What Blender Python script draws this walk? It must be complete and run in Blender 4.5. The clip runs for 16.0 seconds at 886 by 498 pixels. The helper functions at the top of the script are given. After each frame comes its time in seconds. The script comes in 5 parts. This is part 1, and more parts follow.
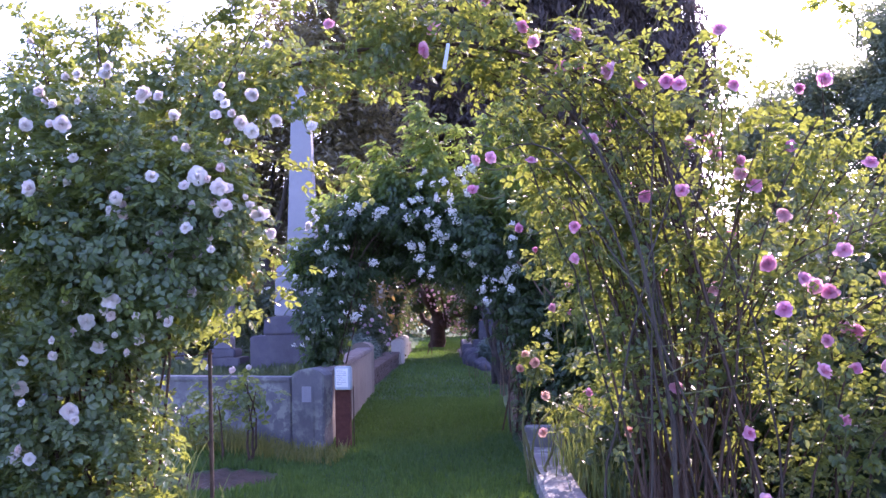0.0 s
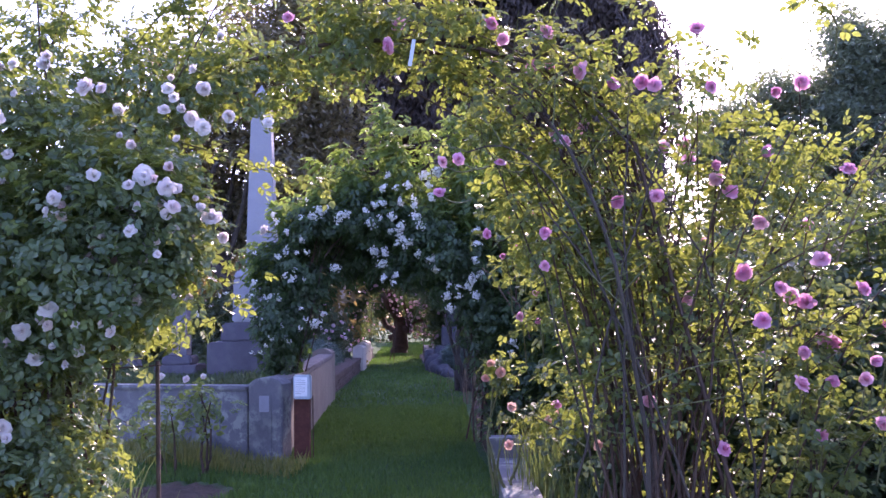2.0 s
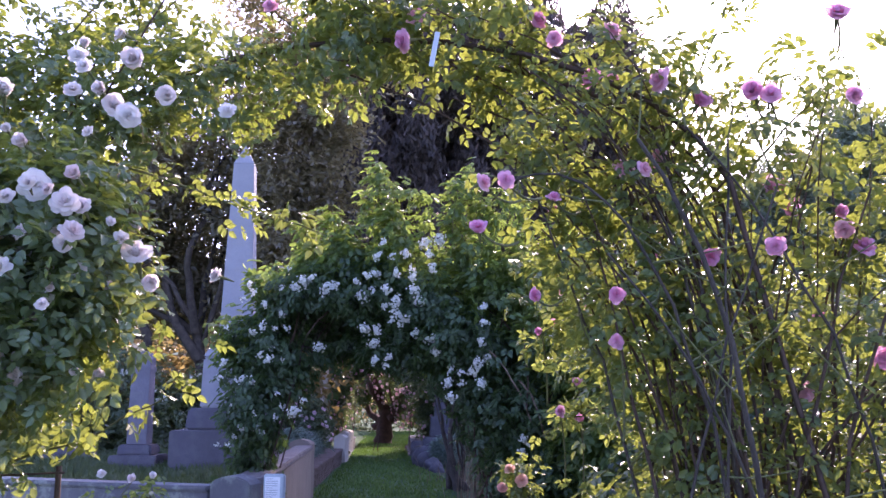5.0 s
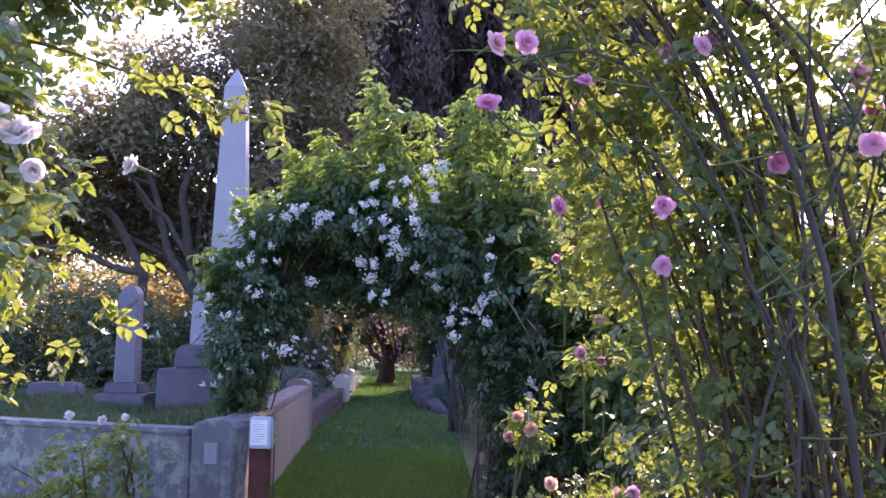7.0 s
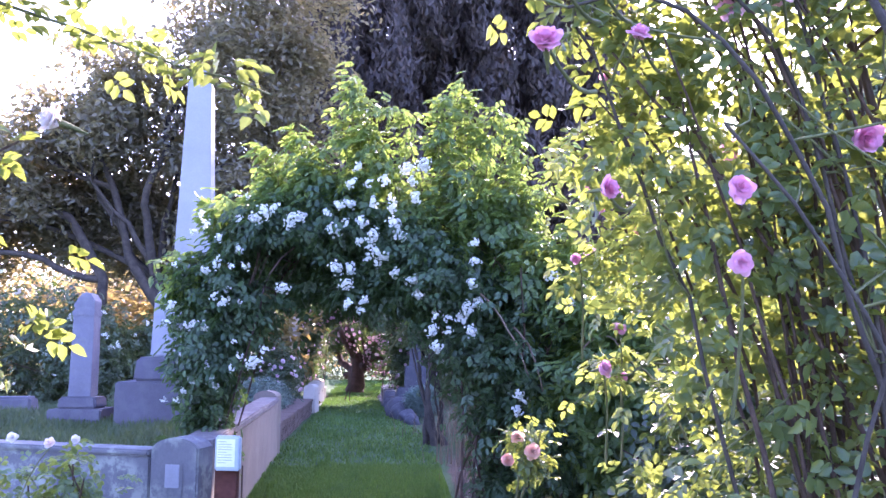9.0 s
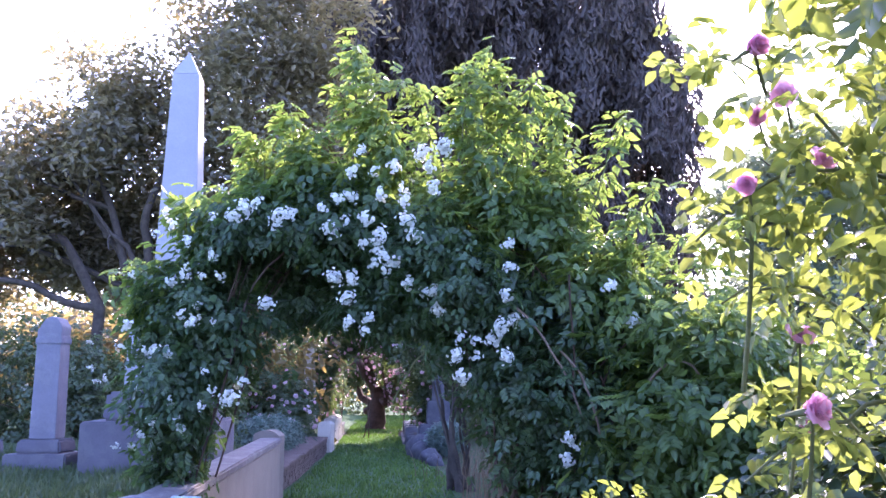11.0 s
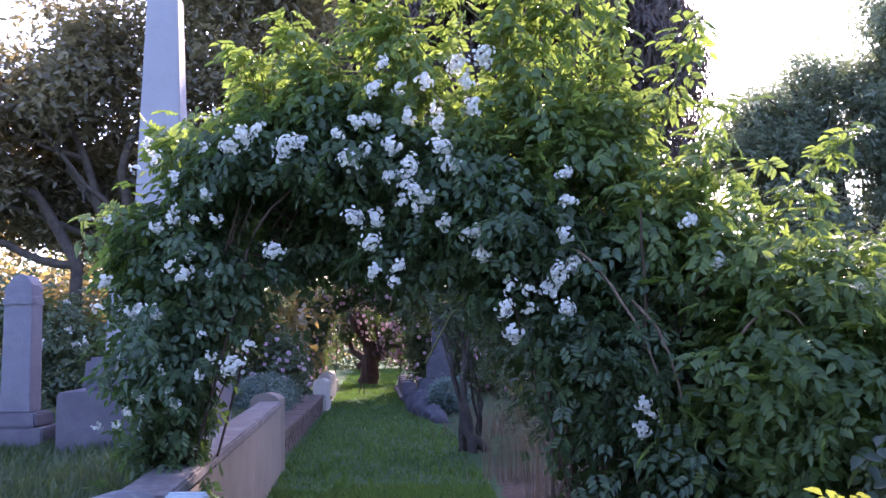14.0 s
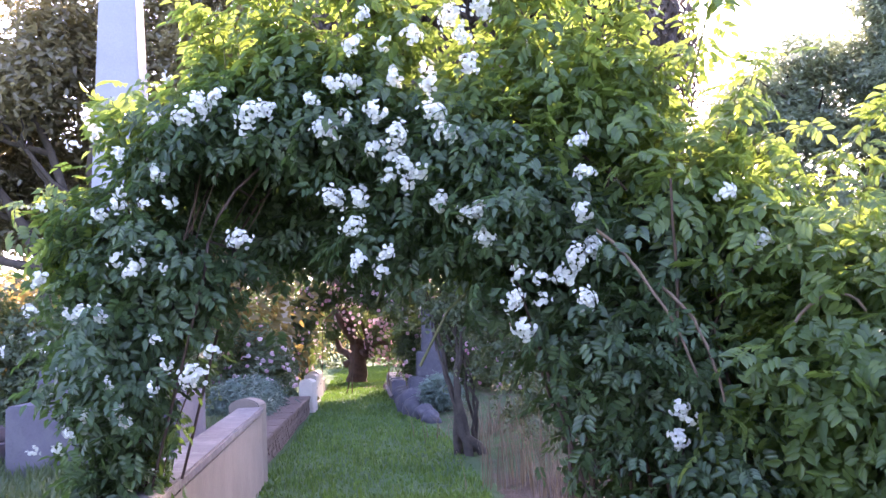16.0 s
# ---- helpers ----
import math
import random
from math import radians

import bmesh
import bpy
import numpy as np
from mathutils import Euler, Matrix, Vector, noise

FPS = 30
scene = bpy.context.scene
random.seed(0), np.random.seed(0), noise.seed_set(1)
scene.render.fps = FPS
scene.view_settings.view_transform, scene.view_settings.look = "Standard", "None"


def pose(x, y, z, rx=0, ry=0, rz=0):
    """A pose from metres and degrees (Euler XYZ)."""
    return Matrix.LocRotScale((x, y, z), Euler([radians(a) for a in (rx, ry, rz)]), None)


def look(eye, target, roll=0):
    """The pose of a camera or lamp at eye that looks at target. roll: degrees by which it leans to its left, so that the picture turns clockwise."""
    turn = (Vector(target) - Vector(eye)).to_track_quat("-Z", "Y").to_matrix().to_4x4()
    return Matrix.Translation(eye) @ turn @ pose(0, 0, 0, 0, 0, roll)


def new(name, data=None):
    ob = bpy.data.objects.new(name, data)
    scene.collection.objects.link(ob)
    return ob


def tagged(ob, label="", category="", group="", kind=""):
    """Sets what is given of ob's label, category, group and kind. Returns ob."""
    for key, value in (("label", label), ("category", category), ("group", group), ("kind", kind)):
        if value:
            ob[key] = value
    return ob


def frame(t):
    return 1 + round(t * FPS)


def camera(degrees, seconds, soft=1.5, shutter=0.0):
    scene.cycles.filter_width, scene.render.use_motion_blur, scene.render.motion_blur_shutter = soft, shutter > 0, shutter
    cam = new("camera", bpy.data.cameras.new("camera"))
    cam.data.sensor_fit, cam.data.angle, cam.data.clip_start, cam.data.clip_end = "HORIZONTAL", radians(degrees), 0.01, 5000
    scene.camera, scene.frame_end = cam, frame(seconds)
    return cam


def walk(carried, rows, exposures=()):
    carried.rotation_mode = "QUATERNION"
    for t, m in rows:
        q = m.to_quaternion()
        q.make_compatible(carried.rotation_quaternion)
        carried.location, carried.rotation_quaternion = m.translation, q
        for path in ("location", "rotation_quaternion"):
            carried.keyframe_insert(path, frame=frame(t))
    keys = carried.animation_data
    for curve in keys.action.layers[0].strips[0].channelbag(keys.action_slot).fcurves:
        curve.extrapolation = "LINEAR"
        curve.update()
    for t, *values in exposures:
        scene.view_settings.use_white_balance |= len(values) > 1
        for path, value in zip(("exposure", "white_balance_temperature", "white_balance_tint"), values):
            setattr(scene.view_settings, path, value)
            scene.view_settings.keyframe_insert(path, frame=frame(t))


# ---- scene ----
cam = camera(54.4, 16.0)
PATH = [
    (0, (0.866, -0.755, 1.402), (0.592, 1.221, 1.547), -1.4),
    (0.5, (0.868, -0.723, 1.402), (0.611, 1.255, 1.551), -1.2),
    (1, (0.868, -0.681, 1.413), (0.633, 1.299, 1.561), -1.1),
    (1.5, (0.851, -0.629, 1.425), (0.646, 1.355, 1.57), -1.2),
    (2, (0.829, -0.537, 1.426), (0.641, 1.448, 1.58), -1.2),
    (2.5, (0.787, -0.391, 1.424), (0.614, 1.594, 1.599), -1.2),
    (3, (0.725, -0.201, 1.441), (0.564, 1.782, 1.64), -0.8),
    (3.5, (0.666, 0.032, 1.442), (0.513, 2.009, 1.704), -0.4),
    (6, (0.537, 1.005, 1.447), (0.369, 2.966, 1.806), 0.6),
    (6.5, (0.557, 1.158, 1.444), (0.371, 3.128, 1.74), 0.6),
    (7, (0.525, 1.332, 1.439), (0.361, 3.314, 1.659), 0.7),
    (7.5, (0.414, 1.472, 1.456), (0.303, 3.462, 1.625), 0.3),
    (8, (0.37, 1.583, 1.447), (0.291, 3.574, 1.625), 0.0),
    (8.5, (0.38, 1.644, 1.45), (0.294, 3.632, 1.658), 0.3),
    (9, (0.367, 1.822, 1.462), (0.279, 3.807, 1.7), 0.4),
    (11.5, (0.212, 3.551, 1.446), (0.064, 5.52, 1.764), 0.1),
    (12, (0.06, 3.606, 1.495), (-0.076, 5.579, 1.792), -0.0),
    (12.5, (-0.006, 3.699, 1.498), (-0.134, 5.679, 1.754), -0.3),
    (13, (-0.033, 3.885, 1.491), (-0.159, 5.869, 1.706), -0.7),
    (13.5, (-0.066, 4.077, 1.481), (-0.181, 6.063, 1.68), -0.8),
    (14, (-0.115, 4.277, 1.497), (-0.217, 6.264, 1.7), -1.2),
    (14.5, (-0.139, 4.495, 1.486), (-0.238, 6.48, 1.709), -1.2),
    (15, (-0.15, 4.676, 1.495), (-0.242, 6.661, 1.719), -2.1),
    (15.5, (-0.173, 4.828, 1.49), (-0.256, 6.813, 1.709), -2.3),
    (16, (-0.199, 4.972, 1.515), (-0.268, 6.961, 1.705), -2.6),
]
walk(cam, [(t, look(eye, target, roll)) for t, eye, target, roll in PATH],
     [(0, 2.25, 5600, 54), (1.5, 2.02, 5600, 53), (2.5, 1.95, 5600, 52), (3.5, 2.0, 5600, 50), (6, 1.9, 5850, 46), (6.5, 1.9, 5900, 46), (7.5, 2.6, 5900, 43), (8.5, 3.1, 5500, 47), (9, 3.1, 5400, 49), (11.5, 2.65, 5350, 41), (12, 2.45, 5350, 40), (12.5, 2.25, 5400, 39), (13, 2.12, 5450, 39), (13.5, 2.15, 5600, 40), (14, 2.32, 5750, 40), (15, 2.85, 6150, 42), (16, 3.28, 6350, 42)])

# ---- world, sun, exposure ----
SUN_AZ, SUN_EL = radians(13), radians(35)
world = bpy.data.worlds.new("world")
scene.world = world
world.use_nodes = True
wn, wl = world.node_tree.nodes, world.node_tree.links
sky = wn.new("ShaderNodeTexSky")
sky.sky_type, sky.sun_disc = "NISHITA", False
sky.sun_elevation, sky.sun_rotation = SUN_EL, SUN_AZ
sky.air_density, sky.dust_density = 1.0, 2.0
wl.new(sky.outputs[0], wn["Background"].inputs[0])
wn["Background"].inputs[1].default_value = 0.15
sun = new("sun", bpy.data.lights.new("sun", "SUN"))
sun.data.energy, sun.data.angle, sun.data.color = 2.5, radians(0.6), (1.0, 0.86, 0.62)
sun_way = Vector((math.sin(SUN_AZ) * math.cos(SUN_EL), math.cos(SUN_AZ) * math.cos(SUN_EL), math.sin(SUN_EL)))
sun.matrix_world = look(sun_way * 60, (0, 0, 0))

rng = np.random.default_rng(7)


# ---- materials ----
def material(name, rough=0.8, metal=0.0):
    m = bpy.data.materials.new(name)
    m.use_nodes = True
    b = m.node_tree.nodes["Principled BSDF"]
    b.inputs["Roughness"].default_value, b.inputs["Metallic"].default_value = rough, metal
    return m, m.node_tree.nodes, m.node_tree.links, b


def ramp(nodes, links, source, stops):
    r = nodes.new("ShaderNodeValToRGB")
    while len(r.color_ramp.elements) < len(stops):
        r.color_ramp.elements.new(0.5)
    for e, (p, c) in zip(r.color_ramp.elements, stops):
        e.position, e.color = p, (*c, 1)
    links.new(source, r.inputs[0])
    return r.outputs[0]


def noise_tex(nodes, links, scale, detail=6, rough=0.6, space="Object"):
    tc = nodes.new("ShaderNodeTexCoord")
    n = nodes.new("ShaderNodeTexNoise")
    n.inputs["Scale"].default_value, n.inputs["Detail"].default_value, n.inputs["Roughness"].default_value = scale, detail, rough
    links.new(tc.outputs[space], n.inputs["Vector"])
    return n.outputs["Fac"]


def mix_rgb(nodes, links, fac, a, b, mode="MIX"):
    x = nodes.new("ShaderNodeMix")
    x.data_type, x.blend_type = "RGBA", mode
    for s, v in ((x.inputs[0], fac), (x.inputs[6], a), (x.inputs[7], b)):
        if isinstance(v, (int, float)):
            s.default_value = v
        elif isinstance(v, tuple):
            s.default_value = (*v, 1)
        else:
            links.new(v, s)
    return x.outputs[2]


def bump(nodes, links, b, height, strength, dist=0.02):
    n = nodes.new("ShaderNodeBump")
    n.inputs["Strength"].default_value, n.inputs["Distance"].default_value = strength, dist
    links.new(height, n.inputs["Height"])
    links.new(n.outputs[0], b.inputs["Normal"])


def leaf_material(name, stops, glow, through_share=0.45, rough=0.38):
    """Thin leaves: each one its own shade; light passes through them."""
    m, n, l, b = material(name, rough)
    geo = n.new("ShaderNodeNewGeometry")
    col = ramp(n, l, geo.outputs["Random Per Island"], stops)
    patch = noise_tex(n, l, 1.7, 3)
    col = mix_rgb(n, l, 0.25, col, ramp(n, l, patch, [(0.3, stops[0][1]), (0.7, stops[-1][1])]))
    l.new(col, b.inputs["Base Color"])
    tr = n.new("ShaderNodeBsdfTranslucent")
    l.new(mix_rgb(n, l, 0.45, glow, ramp(n, l, geo.outputs["Random Per Island"], [(0, tuple(g * 0.45 for g in glow)), (1, glow)])), tr.inputs[0])
    mx = n.new("ShaderNodeMixShader")
    mx.inputs[0].default_value = through_share
    l.new(b.outputs[0], mx.inputs[1])
    l.new(tr.outputs[0], mx.inputs[2])
    l.new(mx.outputs[0], n["Material Output"].inputs[0])
    return m


def stone_material(name, low, high, lichen=(0.42, 0.44, 0.36), lichen_share=0.5, scale=3.0, rough=0.85):
    m, n, l, b = material(name, rough)
    base = ramp(n, l, noise_tex(n, l, scale, 8, 0.65), [(0.3, low), (0.7, high)])
    spots = ramp(n, l, noise_tex(n, l, scale * 2.3, 8, 0.75), [(0.47, (0, 0, 0)), (0.55, (1, 1, 1))])
    big = ramp(n, l, noise_tex(n, l, scale * 0.6, 3), [(0.4, (0, 0, 0)), (0.52, (lichen_share,) * 3)])
    both = mix_rgb(n, l, 1.0, spots, big, "MULTIPLY")
    col = mix_rgb(n, l, both, base, lichen)
    fine = noise_tex(n, l, 60, 6, 0.7)
    col = mix_rgb(n, l, 0.35, col, ramp(n, l, fine, [(0.3, low), (0.7, high)]))
    l.new(col, b.inputs["Base Color"])
    bump(n, l, b, fine, 0.5, 0.01)
    return m


def bark_material(name, low, high, scale=8):
    m, n, l, b = material(name, 0.9)
    f = noise_tex(n, l, scale, 8, 0.7)
    l.new(ramp(n, l, f, [(0.3, low), (0.72, high)]), b.inputs["Base Color"])
    bump(n, l, b, f, 0.7, 0.02)
    return m


def petal_material(name, low, high, heart):
    m, n, l, b = material(name, 0.6)
    info = n.new("ShaderNodeObjectInfo")
    geo = n.new("ShaderNodeNewGeometry")
    a = ramp(n, l, info.outputs["Random"], [(0, low), (0.55, high), (1, heart)])
    c = mix_rgb(n, l, 0.4, a, ramp(n, l, geo.outputs["Random Per Island"], [(0, low), (1, high)]))
    l.new(c, b.inputs["Base Color"])
    tr = n.new("ShaderNodeBsdfTranslucent")
    l.new(c, tr.inputs[0])
    mx = n.new("ShaderNodeMixShader")
    mx.inputs[0].default_value = 0.5
    l.new(b.outputs[0], mx.inputs[1])
    l.new(tr.outputs[0], mx.inputs[2])
    l.new(mx.outputs[0], n["Material Output"].inputs[0])
    return m


def ground_material():
    m, n, l, b = material("turf_and_soil", 0.95)
    tc = n.new("ShaderNodeTexCoord")
    grass = ramp(n, l, noise_tex(n, l, 1.3, 8, 0.7), [(0.3, (0.026, 0.07, 0.02)), (0.7, (0.055, 0.115, 0.03))])
    soil = ramp(n, l, noise_tex(n, l, 9, 10, 0.75), [(0.3, (0.035, 0.024, 0.017)), (0.7, (0.12, 0.08, 0.055))])
    at = n.new("ShaderNodeAttribute")
    at.attribute_name = "soil"
    mess = noise_tex(n, l, 6, 6, 0.7)
    add = n.new("ShaderNodeMath")
    add.operation = "MULTIPLY_ADD"
    l.new(mess, add.inputs[0])
    add.inputs[1].default_value = 0.8
    l.new(at.outputs["Fac"], add.inputs[2])
    edge = ramp(n, l, add.outputs[0], [(0.78, (0, 0, 0)), (0.98, (1, 1, 1))])
    l.new(mix_rgb(n, l, edge, grass, soil), b.inputs["Base Color"])
    bump(n, l, b, noise_tex(n, l, 28, 8, 0.75), 0.9, 0.04)
    return m


GREEN_DARK = [(0, (0.026, 0.05, 0.028)), (0.6, (0.044, 0.08, 0.04)), (1, (0.078, 0.12, 0.05))]
GREEN_FRESH = [(0, (0.055, 0.1, 0.045)), (0.6, (0.09, 0.16, 0.06)), (1, (0.15, 0.215, 0.07))]
GREEN_GREY = [(0, (0.045, 0.075, 0.045)), (0.6, (0.08, 0.12, 0.07)), (1, (0.13, 0.17, 0.1))]
M_WHITE_LEAF = leaf_material("rose_leaf_dark", [(0, (0.045, 0.09, 0.055)), (0.6, (0.11, 0.175, 0.1)), (1, (0.24, 0.31, 0.2))], (0.44, 0.5, 0.06), 0.4, 0.28)
M_PINK_LEAF = leaf_material("rose_leaf_mid", [(0, (0.045, 0.082, 0.04)), (0.6, (0.078, 0.13, 0.055)), (1, (0.15, 0.2, 0.08))], (0.42, 0.47, 0.065), 0.4)
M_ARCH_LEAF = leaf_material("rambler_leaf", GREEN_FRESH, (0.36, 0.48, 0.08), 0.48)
# old leaves; the darker colour also paints shade into the arch's inside
M_ARCH_OLD_SHADE = leaf_material("rambler_leaf_old_shade", [(0, (0.034, 0.066, 0.036)), (0.6, (0.058, 0.108, 0.054)), (1, (0.1, 0.155, 0.072))], (0.16, 0.28, 0.05), 0.35, 0.32)
# young leaves; yellower base and glow put sunlight into the colour
M_YOUNG_SUNLIT = leaf_material("young_rose_leaf_sunlit", [(0, (0.08, 0.12, 0.03)), (0.6, (0.14, 0.18, 0.045)), (1, (0.2, 0.23, 0.07))], (0.4, 0.45, 0.08), 0.48)
M_SHRUB = leaf_material("shrub_leaf", GREEN_GREY, (0.22, 0.27, 0.06), 0.35)
M_SHRUB_DARK = leaf_material("shrub_leaf_dark", GREEN_DARK, (0.18, 0.24, 0.04), 0.35)
M_LAVENDER = leaf_material("lavender_leaf", [(0, (0.08, 0.13, 0.11)), (1, (0.17, 0.24, 0.2))], (0.18, 0.25, 0.14), 0.25)
M_MAGNOLIA = leaf_material("magnolia_leaf", [(0, (0.085, 0.085, 0.065)), (0.55, (0.15, 0.15, 0.115)), (1, (0.26, 0.235, 0.18))], (0.52, 0.42, 0.16), 0.42, 0.25)
M_CYPRESS = leaf_material("cypress_spray", [(0, (0.05, 0.042, 0.04)), (0.6, (0.09, 0.073, 0.066)), (1, (0.16, 0.115, 0.095))], (0.13, 0.1, 0.07), 0.25, 0.7)
M_RIGHT_TREE = leaf_material("oak_leaf", [(0, (0.1, 0.145, 0.115)), (0.6, (0.16, 0.21, 0.165)), (1, (0.24, 0.28, 0.2))], (0.36, 0.42, 0.22), 0.5)
M_GRASS = leaf_material("grass_blade", [(0, (0.028, 0.085, 0.022)), (0.6, (0.05, 0.13, 0.03)), (1, (0.11, 0.17, 0.045))], (0.18, 0.32, 0.04), 0.35, 0.6)
M_PLOT_GRASS = leaf_material("plot_grass_blade", [(0, (0.03, 0.06, 0.03)), (0.6, (0.05, 0.088, 0.04)), (1, (0.11, 0.13, 0.06))], (0.14, 0.2, 0.05), 0.3, 0.6)
# yellow blade colour stands in for sunlight on the grass
M_SUNLIT_STRAW = leaf_material("sunlit_seeding_grass", [(0, (0.08, 0.11, 0.03)), (0.6, (0.16, 0.17, 0.05)), (1, (0.3, 0.27, 0.1))], (0.4, 0.4, 0.08), 0.4, 0.6)
M_DRY = leaf_material("dry_stem", [(0, (0.08, 0.055, 0.04)), (1, (0.22, 0.17, 0.12))], (0.3, 0.22, 0.12), 0.2, 0.8)
M_SEDGE = leaf_material("sedge_blade", [(0, (0.07, 0.12, 0.05)), (1, (0.14, 0.2, 0.08))], (0.3, 0.36, 0.08), 0.35)
M_PINK = petal_material("pink_petal", (0.84, 0.37, 0.57), (0.9, 0.53, 0.7), (0.92, 0.66, 0.68))
M_PALE = petal_material("blush_petal", (0.88, 0.78, 0.75), (0.9, 0.87, 0.84), (0.9, 0.7, 0.68))
M_WHITE = petal_material("white_petal", (0.82, 0.82, 0.77), (0.9, 0.9, 0.86), (0.86, 0.85, 0.8))
M_PEACH = petal_material("peach_petal", (0.8, 0.45, 0.34), (0.84, 0.6, 0.46), (0.8, 0.34, 0.36))
# pink paled so that far blooms carry sunlight in their colour
M_FARPINK = petal_material("dusky_pink_petal_sunlit", (0.8, 0.42, 0.56), (0.86, 0.62, 0.7), (0.86, 0.8, 0.8))
M_STAMEN = material("stamen", 0.8)[0]
M_STAMEN.node_tree.nodes["Principled BSDF"].inputs["Base Color"].default_value = (0.6, 0.42, 0.06, 1)
M_CANE = bark_material("rose_cane", (0.045, 0.026, 0.02), (0.125, 0.08, 0.055), 14)
M_CANE_GREEN = bark_material("young_cane", (0.09, 0.1, 0.04), (0.2, 0.2, 0.09), 14)
M_BARK = bark_material("bark", (0.03, 0.024, 0.02), (0.1, 0.08, 0.065), 6)
M_BARK_RED = bark_material("red_bark", (0.05, 0.024, 0.02), (0.15, 0.075, 0.06), 6)
M_CONCRETE = stone_material("weathered_concrete", (0.1, 0.1, 0.115), (0.18, 0.175, 0.19), (0.36, 0.39, 0.33), 0.9, 3.2)
M_CONCRETE_WARM = stone_material("warm_concrete", (0.17, 0.14, 0.115), (0.27, 0.22, 0.18), (0.2, 0.18, 0.15), 0.4, 2.5)
M_CAP = stone_material("wall_cap_stone", (0.09, 0.075, 0.075), (0.19, 0.16, 0.165), (0.3, 0.3, 0.26), 0.5, 4)
M_MARBLE = stone_material("grey_marble", (0.25, 0.25, 0.285), (0.37, 0.365, 0.41), (0.3, 0.29, 0.29), 0.3, 2.0, 0.55)
M_GRAVE = stone_material("grave_marble", (0.13, 0.125, 0.16), (0.22, 0.21, 0.26), (0.26, 0.26, 0.27), 0.4, 3.0, 0.7)
M_GRANITE = stone_material("dark_granite", (0.075, 0.07, 0.09), (0.14, 0.13, 0.165), (0.2, 0.2, 0.2), 0.3, 3.0, 0.75)
M_PALE_STONE = stone_material("pale_stone", (0.45, 0.38, 0.32), (0.62, 0.54, 0.46), (0.4, 0.38, 0.32), 0.4, 4.0)
M_ROCK = stone_material("dark_rock", (0.035, 0.034, 0.045), (0.085, 0.08, 0.1), (0.14, 0.14, 0.135), 0.4, 5.0)
M_BRICK = stone_material("dark_brick", (0.06, 0.04, 0.036), (0.14, 0.09, 0.078), (0.2, 0.18, 0.15), 0.3, 7.0)
M_WOOD = bark_material("stained_wood", (0.07, 0.022, 0.016), (0.15, 0.05, 0.035), 12)
M_METAL = material("rusted_pipe", 0.6, 0.6)[0]
M_METAL.node_tree.nodes["Principled BSDF"].inputs["Base Color"].default_value = (0.09, 0.06, 0.05, 1)
M_PLASTIC, _n, _l, _b = material("grey_plastic", 0.35)
_l.new(ramp(_n, _l, noise_tex(_n, _l, 20), [(0.3, (0.4, 0.47, 0.53)), (0.7, (0.5, 0.57, 0.62))]), _b.inputs["Base Color"])
M_PAPER, _n, _l, _b = material("white_paper", 0.7)
_l.new(ramp(_n, _l, noise_tex(_n, _l, 14), [(0.3, (0.76, 0.78, 0.82)), (0.7, (0.84, 0.85, 0.87))]), _b.inputs["Base Color"])
M_INK = material("grey_ink", 0.7)[0]
M_INK.node_tree.nodes["Principled BSDF"].inputs["Base Color"].default_value = (0.35, 0.36, 0.4, 1)
M_TAG = material("aluminium_tag", 0.4, 0.3)[0]
M_TAG.node_tree.nodes["Principled BSDF"].inputs["Base Color"].default_value = (0.45, 0.48, 0.5, 1)
M_GROUND = ground_material()
M_FAR = leaf_material("far_leaf", [(0, (0.06, 0.065, 0.04)), (1, (0.14, 0.13, 0.07))], (0.55, 0.4, 0.12), 0.45)


# ---- mesh helpers ----
def bulk(name, verts, faces, mat, parent=None, label="", smooth=False):
    """One mesh from arrays of vertices and equal-sided faces."""
    me = bpy.data.meshes.new(name)
    verts = np.ascontiguousarray(verts, dtype=np.float32).reshape(-1, 3)
    faces = np.ascontiguousarray(faces, dtype=np.int32)
    k = faces.shape[1]
    me.vertices.add(len(verts))
    me.vertices.foreach_set("co", verts.ravel())
    me.loops.add(faces.size)
    me.loops.foreach_set("vertex_index", faces.ravel())
    me.polygons.add(len(faces))
    me.polygons.foreach_set("loop_start", np.arange(0, faces.size, k, dtype=np.int32))
    if smooth:
        me.polygons.foreach_set("use_smooth", np.ones(len(faces), dtype=bool))
    me.update(calc_edges=True)
    me.materials.append(mat)
    ob = new(name, me)
    if parent:
        ob.parent = parent
    if label:
        ob["label"] = label
    return ob


def part(name, bm, mat, parent=None, label="", smooth=False):
    me = bpy.data.meshes.new(name)
    bm.to_mesh(me)
    bm.free()
    me.materials.append(mat)
    if smooth:
        for p in me.polygons:
            p.use_smooth = True
    ob = new(name, me)
    if parent:
        ob.parent = parent
    if label:
        ob["label"] = label
    return ob


def block(x0, x1, y0, y1, z0, z1, bevel=0.01, top=1.0, rough=0.0, cuts=0):
    """A bevelled block; top: how much narrower it is above; rough: worn unevenness."""
    bm = bmesh.new()
    bmesh.ops.create_cube(bm, size=1)
    cx, cy = (x0 + x1) / 2, (y0 + y1) / 2
    for v in bm.verts:
        k = top if v.co.z > 0 else 1.0
        v.co = Vector((cx + v.co.x * (x1 - x0) * k, cy + v.co.y * (y1 - y0) * k, z0 + (v.co.z + 0.5) * (z1 - z0)))
    if bevel:
        bmesh.ops.bevel(bm, geom=bm.edges[:], offset=bevel, segments=2, affect="EDGES")
    if cuts:
        bmesh.ops.subdivide_edges(bm, edges=[e for e in bm.edges if e.calc_length() > 0.15], cuts=cuts, use_grid_fill=True)
    if rough:
        for v in bm.verts:
            v.co += noise.noise_vector(v.co * 4.0) * rough
    return bm


